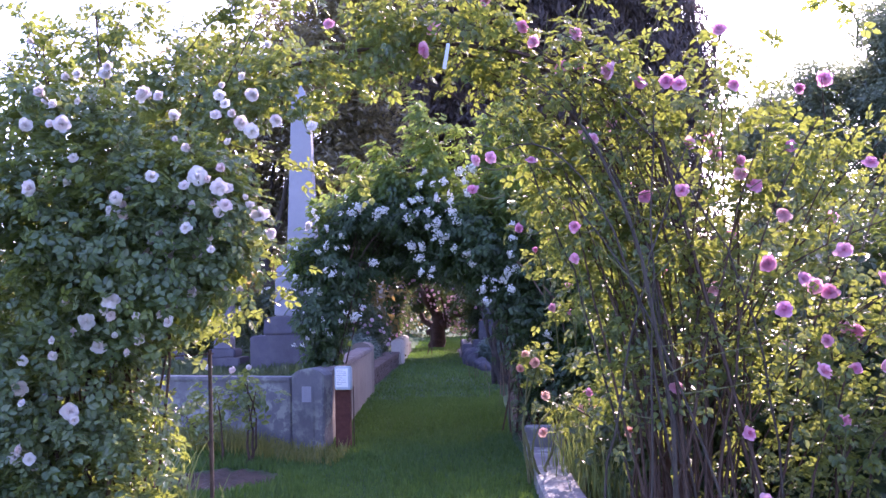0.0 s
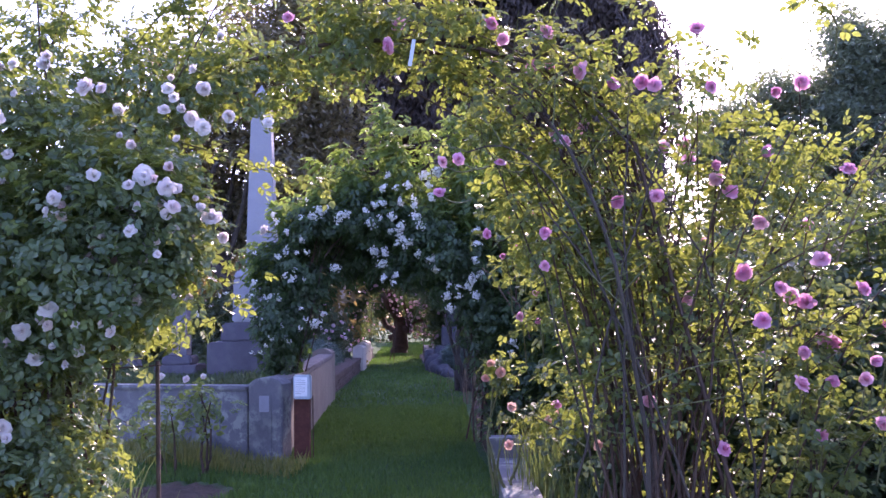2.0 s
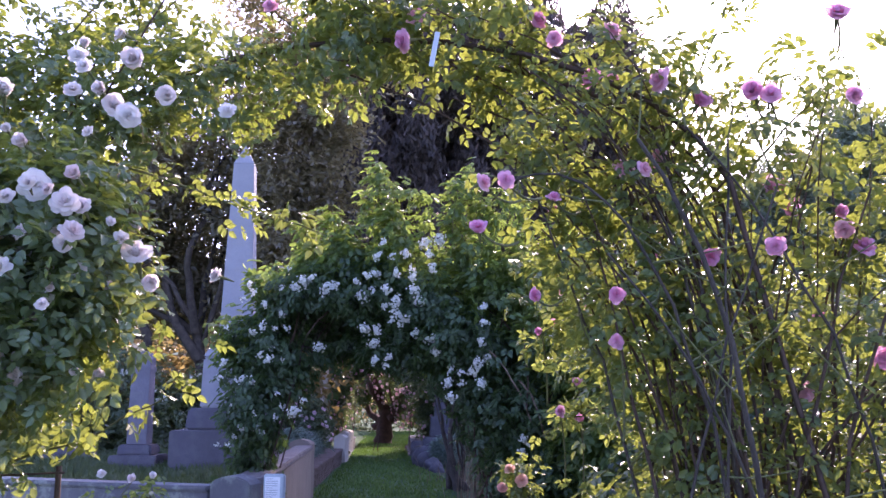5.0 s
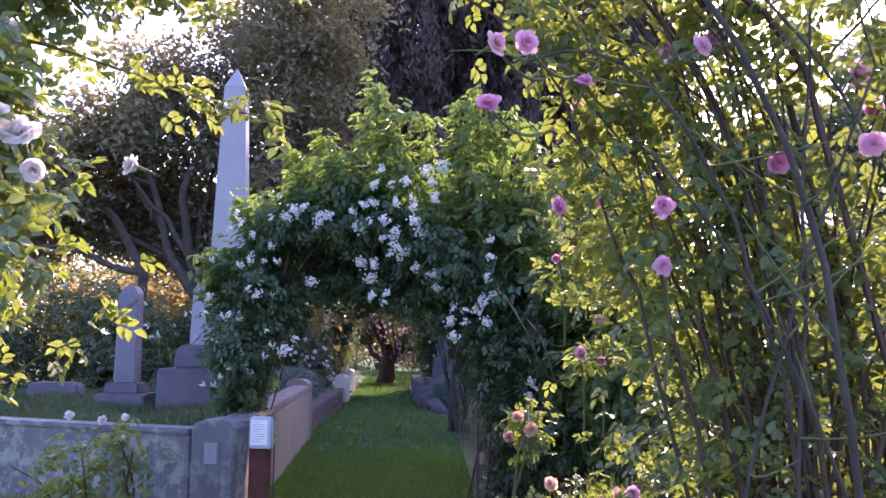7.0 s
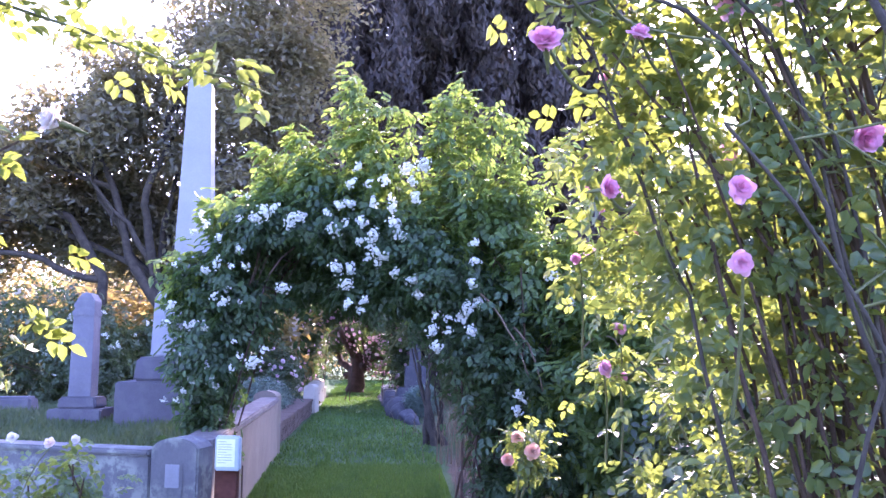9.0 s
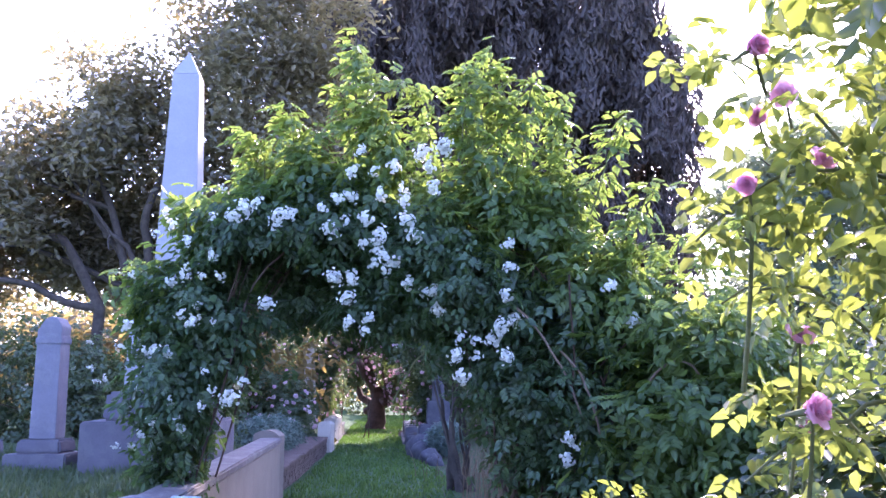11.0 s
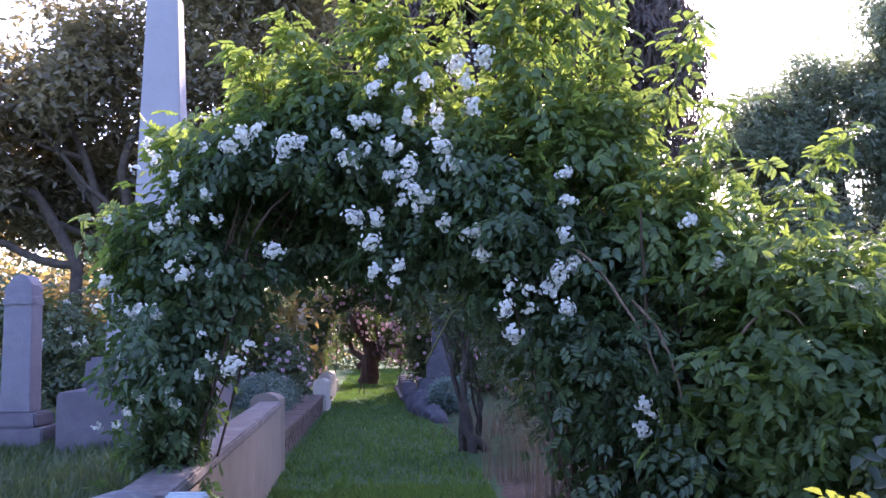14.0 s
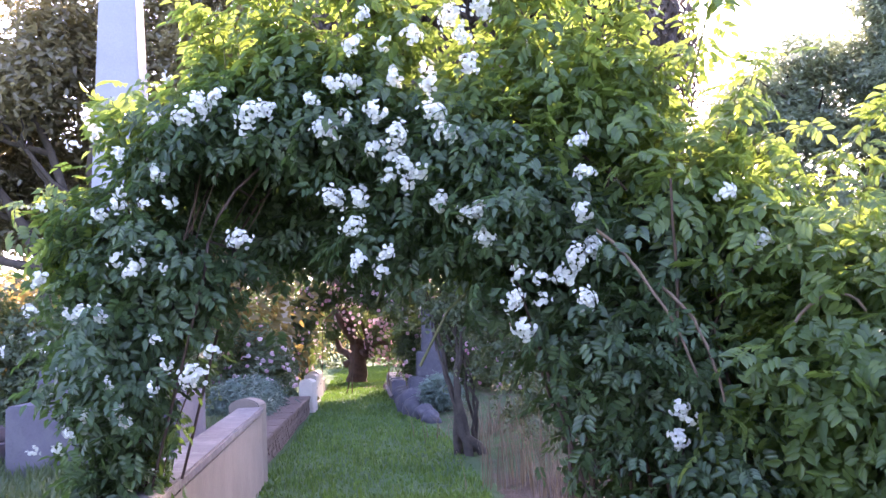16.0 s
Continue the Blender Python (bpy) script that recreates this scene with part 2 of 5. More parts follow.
def frames_from(normals, turn):
    """Rotations whose third axis is the normal, turned about it."""
    n = normals / np.maximum(np.linalg.norm(normals, axis=1, keepdims=True), 1e-6)
    ref = np.where(np.abs(n[:, 2:3]) < 0.9, np.array([[0.0, 0, 1]]), np.array([[1.0, 0, 0]]))
    a = np.cross(ref, n)
    a /= np.linalg.norm(a, axis=1, keepdims=True)
    b = np.cross(n, a)
    c, s = np.cos(turn)[:, None], np.sin(turn)[:, None]
    return np.stack([a * c + b * s, b * c - a * s, n], axis=2)


def leaflet(length, width, lift, base=(0, 0), heading=0.0, droop=0.15):
    """Six corners of a folded leaf and its two faces."""
    L, W = length, width / 2
    pts = np.array([(0, 0, 0), (W, 0.35 * L, lift), (0.8 * W, 0.7 * L, lift - droop * L * 0.4), (0, L, -droop * L),
                    (-0.8 * W, 0.7 * L, lift - droop * L * 0.4), (-W, 0.35 * L, lift)], dtype=float)
    c, s = math.cos(heading), math.sin(heading)
    x, y = pts[:, 0] * c - pts[:, 1] * s + base[0], pts[:, 0] * s + pts[:, 1] * c + base[1]
    return np.stack([x, y, pts[:, 2]], axis=1), np.array([(0, 1, 2, 3), (0, 3, 4, 5)])


def sprig(pairs, length, width, reach):
    """A feathered leaf: pairs of leaflets along a stalk and one at its end."""
    vs, fs = [], []
    spots = [((0, reach), 0.0)]
    for i in range(pairs):
        d = reach * (0.35 + 0.5 * i / max(1, pairs - 0.5))
        spots += [((0.003, d), -1.05), ((-0.003, d), 1.05)]
    for base, head in spots:
        v, f = leaflet(length, width, width * 0.22, base, head)
        v[:, 2] -= 0.1 * v[:, 1] ** 2 / max(reach, 0.01)
        fs.append(f + 6 * len(vs))
        vs.append(v)
    return np.concatenate(vs), np.concatenate(fs)


SPRIG_ROSE = sprig(2, 0.042, 0.026, 0.06)
SPRIG_RAMBLER = sprig(3, 0.05, 0.022, 0.095)
SPRIG_SMALL = sprig(1, 0.055, 0.035, 0.05)
LEAF_ONE = leaflet(0.1, 0.045, 0.008)
TUFT = (np.array([(-0.03, 0, 0), (0.03, 0, 0), (0.02, 0.16, 0.02), (0.0, 0.24, 0.0)], dtype=float), np.array([(0, 1, 2, 3)]))


def scatter(template, places, normals, size, turn=None):
    tv, tf = template
    n = len(places)
    turn = rng.uniform(0, 2 * np.pi, n) if turn is None else turn
    rot = frames_from(normals, turn)
    s = np.broadcast_to(size, (n,))
    v = np.einsum("nij,vj->nvi", rot, tv) * s[:, None, None] + places[:, None, :]
    f = tf[None] + (np.arange(n) * len(tv))[:, None, None]
    return v.reshape(-1, 3), f.reshape(-1, tf.shape[1])


def hang(normals, loose=0.7):
    """Turns that let leaves point down their own slope."""
    return np.pi + rng.normal(size=len(normals)) * loose


def clumps(blobs, count, per, spread, shell=0.55, flat=0.8):
    """Leaf places in uneven clumps inside ellipsoids (x, y, z, rx, ry, rz, weight), and the way each one faces."""
    w = np.array([b[6] for b in blobs], float)
    pick = rng.choice(len(blobs), count, p=w / w.sum())
    B = np.array([b[:6] for b in blobs], float)[pick]
    d = rng.normal(size=(count, 3))
    d /= np.linalg.norm(d, axis=1, keepdims=True)
    r = rng.uniform(shell ** 3, 1.0, count) ** (1 / 3) * rng.uniform(0.82, 1.12, count)
    hub = B[:, :3] + d * r[:, None] * B[:, 3:6]
    k = np.maximum(1, rng.poisson(per, count))
    idx = np.repeat(np.arange(count), k)
    off = rng.normal(size=(len(idx), 3)) * spread
    off[:, 2] *= flat
    places = hub[idx] + off
    droop = rng.normal(size=(count, 3)) * 0.45
    normals = droop[idx] + d[idx] * 0.55 + np.array([0, 0, 0.75]) + rng.normal(size=places.shape) * 0.35
    keep = places[:, 2] > 0.03
    return places[keep], normals[keep]


def tube(points, r0, r1, sides=6):
    P = np.array(points, float)
    T = np.gradient(P, axis=0)
    rot = frames_from(T, np.zeros(len(P)))
    ang = np.linspace(0, 2 * np.pi, sides, endpoint=False)
    rad = np.linspace(r0, r1, len(P))
    ring = np.stack([np.cos(ang), np.sin(ang), 0 * ang], axis=1)
    v = P[:, None, :] + np.einsum("nij,sj->nsi", rot, ring) * rad[:, None, None]
    i, j = np.meshgrid(np.arange(len(P) - 1), np.arange(sides), indexing="ij")
    a, b = i * sides + j, i * sides + (j + 1) % sides
    f = np.stack([a, b, b + sides, a + sides], axis=-1).reshape(-1, 4)
    return v.reshape(-1, 3), f


def bowed(p0, p1, p2, n=9, wobble=0.0):
    """A bent line through three places."""
    t = np.linspace(0, 1, n)[:, None]
    p0, p1, p2 = (np.array(p, float) for p in (p0, p1, p2))
    mid = 2 * p1 - 0.5 * (p0 + p2)
    c = (1 - t) ** 2 * p0 + 2 * t * (1 - t) * mid + t ** 2 * p2
    w = rng.normal(size=c.shape) * wobble
    w[0] = 0
    return c + w


def thing(name, label, category, x=0, y=0, z=0, group="", yaw=0.0):
    ob = new(name)
    ob.matrix_world = pose(x, y, z, 0, 0, yaw)
    ob.empty_display_size = 0.2
    return tagged(ob, label, category, group)


# ---- blooms ----
def petal(length, width, open_angle, cup, azimuth, u=3, v=4):
    vs = []
    for j in range(v + 1):
        t = j / v
        w = width * math.sin(math.pi * (0.14 + 0.72 * t)) ** 0.8
        a = open_angle * (0.35 + 0.65 * t)
        rr, zz = length * t * math.sin(a), length * t * math.cos(a)
        for i in range(u + 1):
            s = (i / u - 0.5)
            x, y, z = s * w, rr - cup * abs(s) ** 2 * w, zz + 0.12 * length * t * math.cos(3 * s)
            c, q = math.cos(azimuth), math.sin(azimuth)
            vs.append((x * c - y * q, x * q + y * c, z))
    f = [(j * (u + 1) + i, j * (u + 1) + i + 1, (j + 1) * (u + 1) + i + 1, (j + 1) * (u + 1) + i) for j in range(v) for i in range(u)]
    return np.array(vs), np.array(f)


def rose_mesh(name, mat, size, openness, seed):
    r = random.Random(seed)
    vs, fs, n = [], [], 0
    for ring, (count, ang, ln) in enumerate([(3, 0.16, 0.7), (5, 0.36, 0.8), (6, 0.6, 0.88), (7, 0.92, 0.95), (7, 1.3, 1.0)]):
        for k in range(count):
            az = 2 * math.pi * (k + 0.5 * (ring % 2)) / count + r.uniform(-0.25, 0.25)
            v, f = petal(size * ln * 0.5 * r.uniform(0.9, 1.12), size * (0.26 + 0.08 * ring) * r.uniform(0.9, 1.1), ang * openness * r.uniform(0.85, 1.15), 0.9, az, 3, 3)
            v[:, 2] += -0.03 * size * ring
            vs.append(v)
            fs.append(f + n)
            n += len(v)
    ob = bulk(name, np.concatenate(vs), np.concatenate(fs), mat, smooth=True)
    me = ob.data
    bpy.data.objects.remove(ob)
    return me


def rosette_mesh(name, mat, size, seed):
    """A small open bloom as one ruffled cup, for bushes far off."""
    r = random.Random(seed)
    rings, around = 5, 10
    vs = [(0.0, 0.0, size * 0.12)]
    for j in range(1, rings + 1):
        k = j / rings
        for i in range(around):
            a = 2 * math.pi * (i + 0.5 * (j % 2)) / around
            q = size * 0.5 * k * r.uniform(0.88, 1.12)
            vs.append((q * math.cos(a), q * math.sin(a), size * (0.16 - 0.2 * k * k + 0.06 * (-1) ** (i + j) + r.uniform(-0.03, 0.03))))
    f = [(1 + (j - 1) * around + i, 1 + (j - 1) * around + (i + 1) % around, 1 + j * around + (i + 1) % around, 1 + j * around + i) for j in range(1, rings) for i in range(around)]
    f += [(0, 1 + 2 * i, 1 + (2 * i + 1) % around, 1 + (2 * i + 2) % around) for i in range(around // 2)]
    ob = bulk(name, np.array(vs), np.array(f), mat)
    me = ob.data
    bpy.data.objects.remove(ob)
    return me


def calyx_mesh(size):
    vs, fs = tube([(0, 0, -0.9 * size), (0, 0.01 * size, -0.5 * size), (0, 0, -0.12 * size), (0, 0, 0.02 * size)], 0.03 * size, 0.15 * size, 6)
    ob = bulk("calyx", vs, fs, M_CANE_GREEN, smooth=True)
    me = ob.data
    bpy.data.objects.remove(ob)
    return me


def cluster_mesh(name, mat, radius, florets, floret, seed):
    r = np.random.default_rng(seed)
    vs, fs, n = [], [], 0
    for k in range(florets):
        d = r.normal(size=3)
        d[1] = -abs(d[1])
        d /= np.linalg.norm(d)
        hub = d * radius * r.uniform(0.25, 1.1, 3) * np.array([1.0, 0.7, 0.8])
        nrm = (d + r.normal(size=3) * 0.35)[None]
        rot = frames_from(nrm, r.uniform(0, 6, 1))[0]
        for p in range(5):
            v, f = petal(floret * r.uniform(0.45, 0.55), floret * 0.66, r.uniform(0.9, 1.4), 0.3, p * 1.2566, 1, 2)
            vs.append(v @ rot.T + hub)
            fs.append(f + n)
            n += len(v)
    ob = bulk(name, np.concatenate(vs), np.concatenate(fs), mat)
    me = ob.data
    bpy.data.objects.remove(ob)
    return me


PINKS = [rose_mesh("pink_rose", M_PINK, 0.1, o, s) for o, s in ((1.0, 1), (0.8, 2), (0.6, 3), (0.95, 4))]
PALES = [rose_mesh("pale_rose", M_PALE, 0.09, o, s) for o, s in ((0.9, 5), (0.8, 6), (0.55, 7), (1.0, 8))]
PEACHES = [rose_mesh("peach_rose", M_PEACH, 0.09, o, s) for o, s in ((1.0, 9), (0.7, 10))]
FARPINKS = [rosette_mesh("far_rose", M_FARPINK, 0.11, k) for k in (11, 12, 13)]
CALYX = calyx_mesh(0.09)
CLUSTERS = [cluster_mesh("white_cluster", M_WHITE, r, c, 0.03, s) for r, c, s in ((0.066, 40, 1), (0.055, 30, 2), (0.08, 56, 3), (0.04, 15, 4))]


def bloom(meshes, parent, place, facing, size=1.0, name="bloom", calyx=True, label=""):
    """One flower, turned to face a way; its mesh is shared."""
    ob = new(name, meshes[int(rng.integers(len(meshes)))])
    ob.parent = parent
    q = Vector(facing).to_track_quat("Z", "Y").to_matrix().to_4x4()
    ob.matrix_basis = Matrix.Translation(place) @ q @ pose(0, 0, 0, 0, 0, float(rng.uniform(0, 360))) @ Matrix.Diagonal((size, size, size, 1))
    if label:
        ob["label"] = label
    if calyx:
        c = new("calyx", CALYX)
        c.parent = ob
    return ob


# ---- ground ----
def left_edge(y):
    return np.interp(y, (0, 8, 14.5, 24, 30, 60), (-0.5, -1.64, -2.6, -3.76, -4.62, -9.0))


def right_edge(y):
    return np.interp(y, (0, 7.3, 8.3, 13.4, 16, 18.2, 20.8, 24.6, 29.6, 60), (1.6, 0.45, 0.25, -0.24, -0.5, -0.85, -1.6, -2.24, -3.0, -5.5))


def smooth_step(a, b, x):
    t = np.clip((x - a) / (b - a), 0, 1)
    return t * t * (3 - 2 * t)


def ground_height(x, y):
    x, y = np.asarray(x, float), np.asarray(y, float)
    h = 0.02 * np.sin(x * 1.3 + 0.4 * y) * np.sin(y * 0.9) + 0.012 * np.sin(3.1 * x) * np.sin(2.3 * y)
    le = left_edge(y)
    front = 7.95 - 0.271 * (x + 1.75)
    inside = smooth_step(-0.08, -0.2, x - le) * smooth_step(0.05, 0.17, y - front) * (1 - smooth_step(14.6, 15.6, y))
    inside_b = smooth_step(-0.3, -0.5, x - le) * smooth_step(15.2, 16.0, y) * (1 - smooth_step(40, 60, y))
    right = smooth_step(0.25, 1.2, x - right_edge(y)) * smooth_step(5.0, 8.0, y)
    swell = 0.14 * np.exp(-(((x + 3.2) / 1.1) ** 2 + ((y - 8.0) / 0.5) ** 2)) * (1 - inside)
    return h + 0.62 * inside + 0.3 * inside_b + swell + 0.12 * right


def soil_share(x, y):
    a = 1.1 * np.exp(-(((x + 2.15) / 0.62) ** 2 + ((y - 6.45) / 0.55) ** 2) * 1.2)
    bed = smooth_step(0.05, 0.2, x - right_edge(y)) * smooth_step(8.0, 8.6, y) * (0.9 - 0.45 * smooth_step(11, 15, y))
    bush = 0.7 * np.exp(-(((x + 2.0) / 1.0) ** 2 + ((y - 4.0) / 1.3) ** 2)) + 0.8 * np.exp(-(((x - 1.8) / 0.9) ** 2 + ((y - 4.4) / 1.3) ** 2))
    far = smooth_step(28.6, 29.4, y) * 0.9 * (1 - smooth_step(31.5, 32.5, y))
    return np.clip(a + bed + bush + far, 0, 1)


def build_ground():
    xs = np.concatenate([[-400, -150, -60, -30, -18, -13], np.arange(-10, 5.01, 0.09), [6, 8, 12, 18, 30, 60, 150, 400]])
    ys = np.concatenate([[-400, -150, -60, -25, -12, -7], np.arange(-4, 26.01, 0.11), [27, 28, 30, 33, 38, 45, 60, 100, 200, 600]])
    X, Y = np.meshgrid(xs, ys)
    Z = ground_height(X, Y)
    Z = Z + np.where(soil_share(X, Y) > 0.4, rng.normal(size=X.shape) * 0.016, 0.0)
    n, m = len(ys), len(xs)
    i, j = np.meshgrid(np.arange(n - 1), np.arange(m - 1), indexing="ij")
    a = i * m + j
    f = np.stack([a, a + 1, a + m + 1, a + m], axis=-1).reshape(-1, 4)
    ob = bulk("ground", np.stack([X, Y, Z], axis=-1), f, M_GROUND, smooth=True)
    at = ob.data.attributes.new("soil", "FLOAT", "POINT")
    at.data.foreach_set("value", soil_share(X, Y).astype(np.float32).ravel())
    return tagged(ob, "shaded lawn path and bare brown garden soil", "ground", kind="structure")


build_ground()


def grass_patch(name, label, x0, x1, y0, y1, count, height, mat, test, width=0.006, lean=0.5):
    x, y = rng.uniform(x0, x1, count), rng.uniform(y0, y1, count)
    ok = test(x, y)
    x, y = x[ok], y[ok]
    n = len(x)
    z = ground_height(x, y) - 0.005
    hgt = height * rng.uniform(0.5, 1.25, n) * (0.75 + 0.5 * np.sin(2.1 * x + 1.3 * y) ** 2)
    th = rng.uniform(0, 2 * np.pi, n)
    bend = rng.uniform(0.1, lean, n) * hgt
    dx, dy = np.cos(th), np.sin(th)
    wx, wy = -dy * width, dx * width
    b = np.stack([x, y, z], 1)
    side = np.stack([wx, wy, 0 * wx], 1)
    mid = b + np.stack([dx * bend * 0.35, dy * bend * 0.35, hgt * 0.6], 1)
    tip = b + np.stack([dx * bend, dy * bend, hgt], 1)
    v = np.stack([b - side, b + side, mid + side * 0.7, mid - side * 0.7, tip], axis=1).reshape(-1, 3)
    o = (np.arange(n) * 5)[:, None]
    f = np.concatenate([o + np.array([[0, 1, 2]]), o + np.array([[0, 2, 3]]), o + np.array([[3, 2, 4]])])
    return tagged(bulk(name, v, f, mat), label, "grass", kind="stuff")


def on_lawn(x, y):
    return (x > left_edge(y) + 0.02) & (x < right_edge(y) + 0.05) | ((y < 7.75 - 0.27 * (x + 1.75)) & (soil_share(x, y) < 0.45) & ((x < 0.5) | (y > 9)))


grass_patch("lawn_grass", "short mown green grass of the path", -3.6, 0.7, 4.2, 13, 120000, 0.055, M_GRASS, on_lawn)
grass_patch("lawn_grass", "short mown grass further along the path", -7.5, 0, 13, 46, 90000, 0.06, M_GRASS, on_lawn, 0.011)
# sunlit strip before the wall, painted by yellower blades
grass_patch("rough_grass", "taller grass at the foot of the plot wall, sunlight put into its yellow colour", -4.4, -1.3, 7.0, 8.6, 9000, 0.14, M_SUNLIT_STRAW,
            lambda x, y: (y < 7.86 - 0.27 * (x + 1.75)) & (y > 7.25 - 0.27 * (x + 1.75)), 0.006, 0.9)
grass_patch("plot_grass", "long uneven grass inside the raised plot", -9, -1.7, 8.1, 15, 60000, 0.11, M_PLOT_GRASS,
            lambda x, y: (x < left_edge(y) - 0.25) & (y > 8.15 - 0.271 * (x + 1.75)), 0.008, 0.8)


# ---- walls and stones of the plots ----
def rounded_post(name, label, x, y, yaw, w, d, h, z0=-0.05, panel=True, mat=None):
    t = thing(name, label, "post", x, y, z0, "plot posts", yaw)
    bm = bmesh.new()
    n = 10
    top = [(-w / 2 + w * i / n, h - 0.07 + 0.07 * math.sin(math.pi * i / n) ** 0.6) for i in range(n + 1)]
    outline = [(-w / 2, 0)] + top + [(w / 2, 0)]
    lo = [bm.verts.new((a, -d / 2, c)) for a, c in outline]
    hi = [bm.verts.new((a, d / 2, c)) for a, c in outline]
    bm.faces.new(lo)
    bm.faces.new(hi[::-1])
    for i in range(len(outline)):
        j = (i + 1) % len(outline)
        bm.faces.new((lo[j], lo[i], hi[i], hi[j]))
    bmesh.ops.recalc_face_normals(bm, faces=bm.faces[:])
    sharp = [e for e in bm.edges if len(e.link_faces) == 2 and e.calc_face_angle(0) > 0.9]
    bmesh.ops.bevel(bm, geom=sharp, offset=0.012, segments=2, affect="EDGES")
    part("shaft", bm, mat or M_CONCRETE, t)
    if panel:
        part("panel", block(-w * 0.2, w * 0.2, -d / 2 - 0.006, -d / 2 + 0.02, 0.06, h - 0.17, 0.003), M_CONCRETE, t, "shallow raised panel")
        part("inset", block(-w * 0.17, w * 0.13, -d / 2 - 0.01, -d / 2 + 0.0, h - 0.34, h - 0.18, 0.003), M_MARBLE, t, "small pale number plate")
    return t


def wall_run(name, label, p, q, thick, height, z0, body, cap, cap_over=0.025, cap_h=0.06, pieces=1):
    """A low wall from p to q: body blocks and cap stones."""
    p, q = Vector((*p, 0)), Vector((*q, 0))
    length, yaw = (q - p).length, math.degrees(math.atan2(q.y - p.y, q.x - p.x))
    t = thing(name, label, "wall", p.x, p.y, z0, "", yaw)
    step = length / pieces
    for i in range(pieces):
        part("wall_body", block(i * step + 0.004, (i + 1) * step - 0.004, -thick / 2, thick / 2, 0, height - cap_h, 0.008, rough=0.008, cuts=5), body, t)
        part("cap_stone", block(i * step + 0.003, (i + 1) * step - 0.003, -thick / 2 - cap_over, thick / 2 + cap_over, height - cap_h + 0.002, height, 0.014, rough=0.006, cuts=4), cap, t, "worn stone capping")
    return t


rounded_post("corner_post", "round-topped grey concrete post at the plot corner", -1.76, 8.02, -8, 0.36, 0.24, 0.9)
wall_run("plot_wall", "grey concrete plot wall blotched with pale lichen", (-1.95, 8.07), (-8.6, 9.87), 0.2, 0.8, -0.04, M_CONCRETE, M_CONCRETE, 0.02, 0.05)
wall_run("side_wall", "beige rendered plot wall with a dark worn coping along the lawn", (-1.72, 8.18), (-2.62, 14.08), 0.24, 0.86, -0.05, M_CONCRETE_WARM, M_CAP, 0.015, 0.07)
rounded_post("end_post", "round-topped pale concrete post ending the beige wall", -2.68, 14.2, -8, 0.34, 0.22, 0.95, -0.05, False, M_CONCRETE_WARM)


def low_brick_wall():
    t = thing("brick_edging_wall", "low dark brick retaining wall edging the lawn", "wall", -2.84, 14.95, -0.05, "", 96.9)
    courses, n = 4, 28
    part("core", block(0, 7.5, -0.1, 0.1, 0, 0.33, 0.004), M_BRICK, t)
    bm = block(-0.125, 0.125, -0.012, 0.012, -0.036, 0.036, 0.005)
    first = part("brick", bm, M_BRICK, t)
    me = first.data
    k = 0
    for c in range(courses):
        for i in range(n):
            ob = first if k == 0 else new("brick", me)
            ob.parent = t
            ob.matrix_basis = Matrix.Translation((0.14 + 0.266 * i + (0.133 if c % 2 else 0) * 0.9, -0.104 + rng.uniform(-0.004, 0.004), 0.05 + 0.082 * c)) @ pose(0, 0, 0, rng.uniform(-2, 2), 0, rng.uniform(-1.5, 1.5))
            k += 1
    for i in range(8):
        part("cap_stone", block(i * 0.94 + 0.005, i * 0.94 + 0.935, -0.14, 0.46, 0.335, 0.395, 0.012, rough=0.01, cuts=3), M_BRICK, t, "broad flat dark coping stone")


low_brick_wall()
for i, (px, py) in enumerate([(-3.72, 22.75), (-4.1, 25.2), (-4.36, 27.0)]):
    rounded_post("far_post", "pale square stone post beside the far lawn", px, py, -8, 0.3, 0.3, 0.72, -0.05, False, M_PALE_STONE)
wall_run("far_edging", "low pale stone edging beside the far lawn", (-3.8, 23.0), (-4.72, 29.8), 0.2, 0.42, -0.05, M_CONCRETE_WARM, M_CAP)


def obelisk():
    t = thing("obelisk", "tall grey marble obelisk on a stepped granite base", "monument", -2.98, 11.72, 0.49, "", 9)
    part("base_block", block(-0.68, 0.52, -0.6, 0.6, 0, 0.63, 0.015, rough=0.004, cuts=2), M_GRANITE, t, "dark granite base block")
    part("step", block(-0.53, 0.42, -0.47, 0.47, 0.632, 0.9, 0.03, 0.94), M_GRANITE, t)
    part("die", block(-0.38, 0.34, -0.36, 0.36, 0.902, 1.52, 0.02, 0.95), M_MARBLE, t)
    part("cornice", block(-0.38, 0.34, -0.36, 0.36, 1.522, 1.66, 0.03, 0.8), M_MARBLE, t)
    part("shaft", block(-0.215, 0.215, -0.215, 0.215, 1.662, 4.13, 0.01, 0.62), M_MARBLE, t)
    bm = bmesh.new()
    bmesh.ops.create_cone(bm, cap_ends=True, segments=4, radius1=0.133 * 1.414, radius2=0.008, depth=0.27)
    bmesh.ops.rotate(bm, verts=bm.verts[:], cent=(0, 0, 0), matrix=Matrix.Rotation(radians(45), 3, "Z"))
    bmesh.ops.translate(bm, verts=bm.verts[:], vec=(0, 0, 4.26))
    part("pyramidion", bm, M_MARBLE, t)


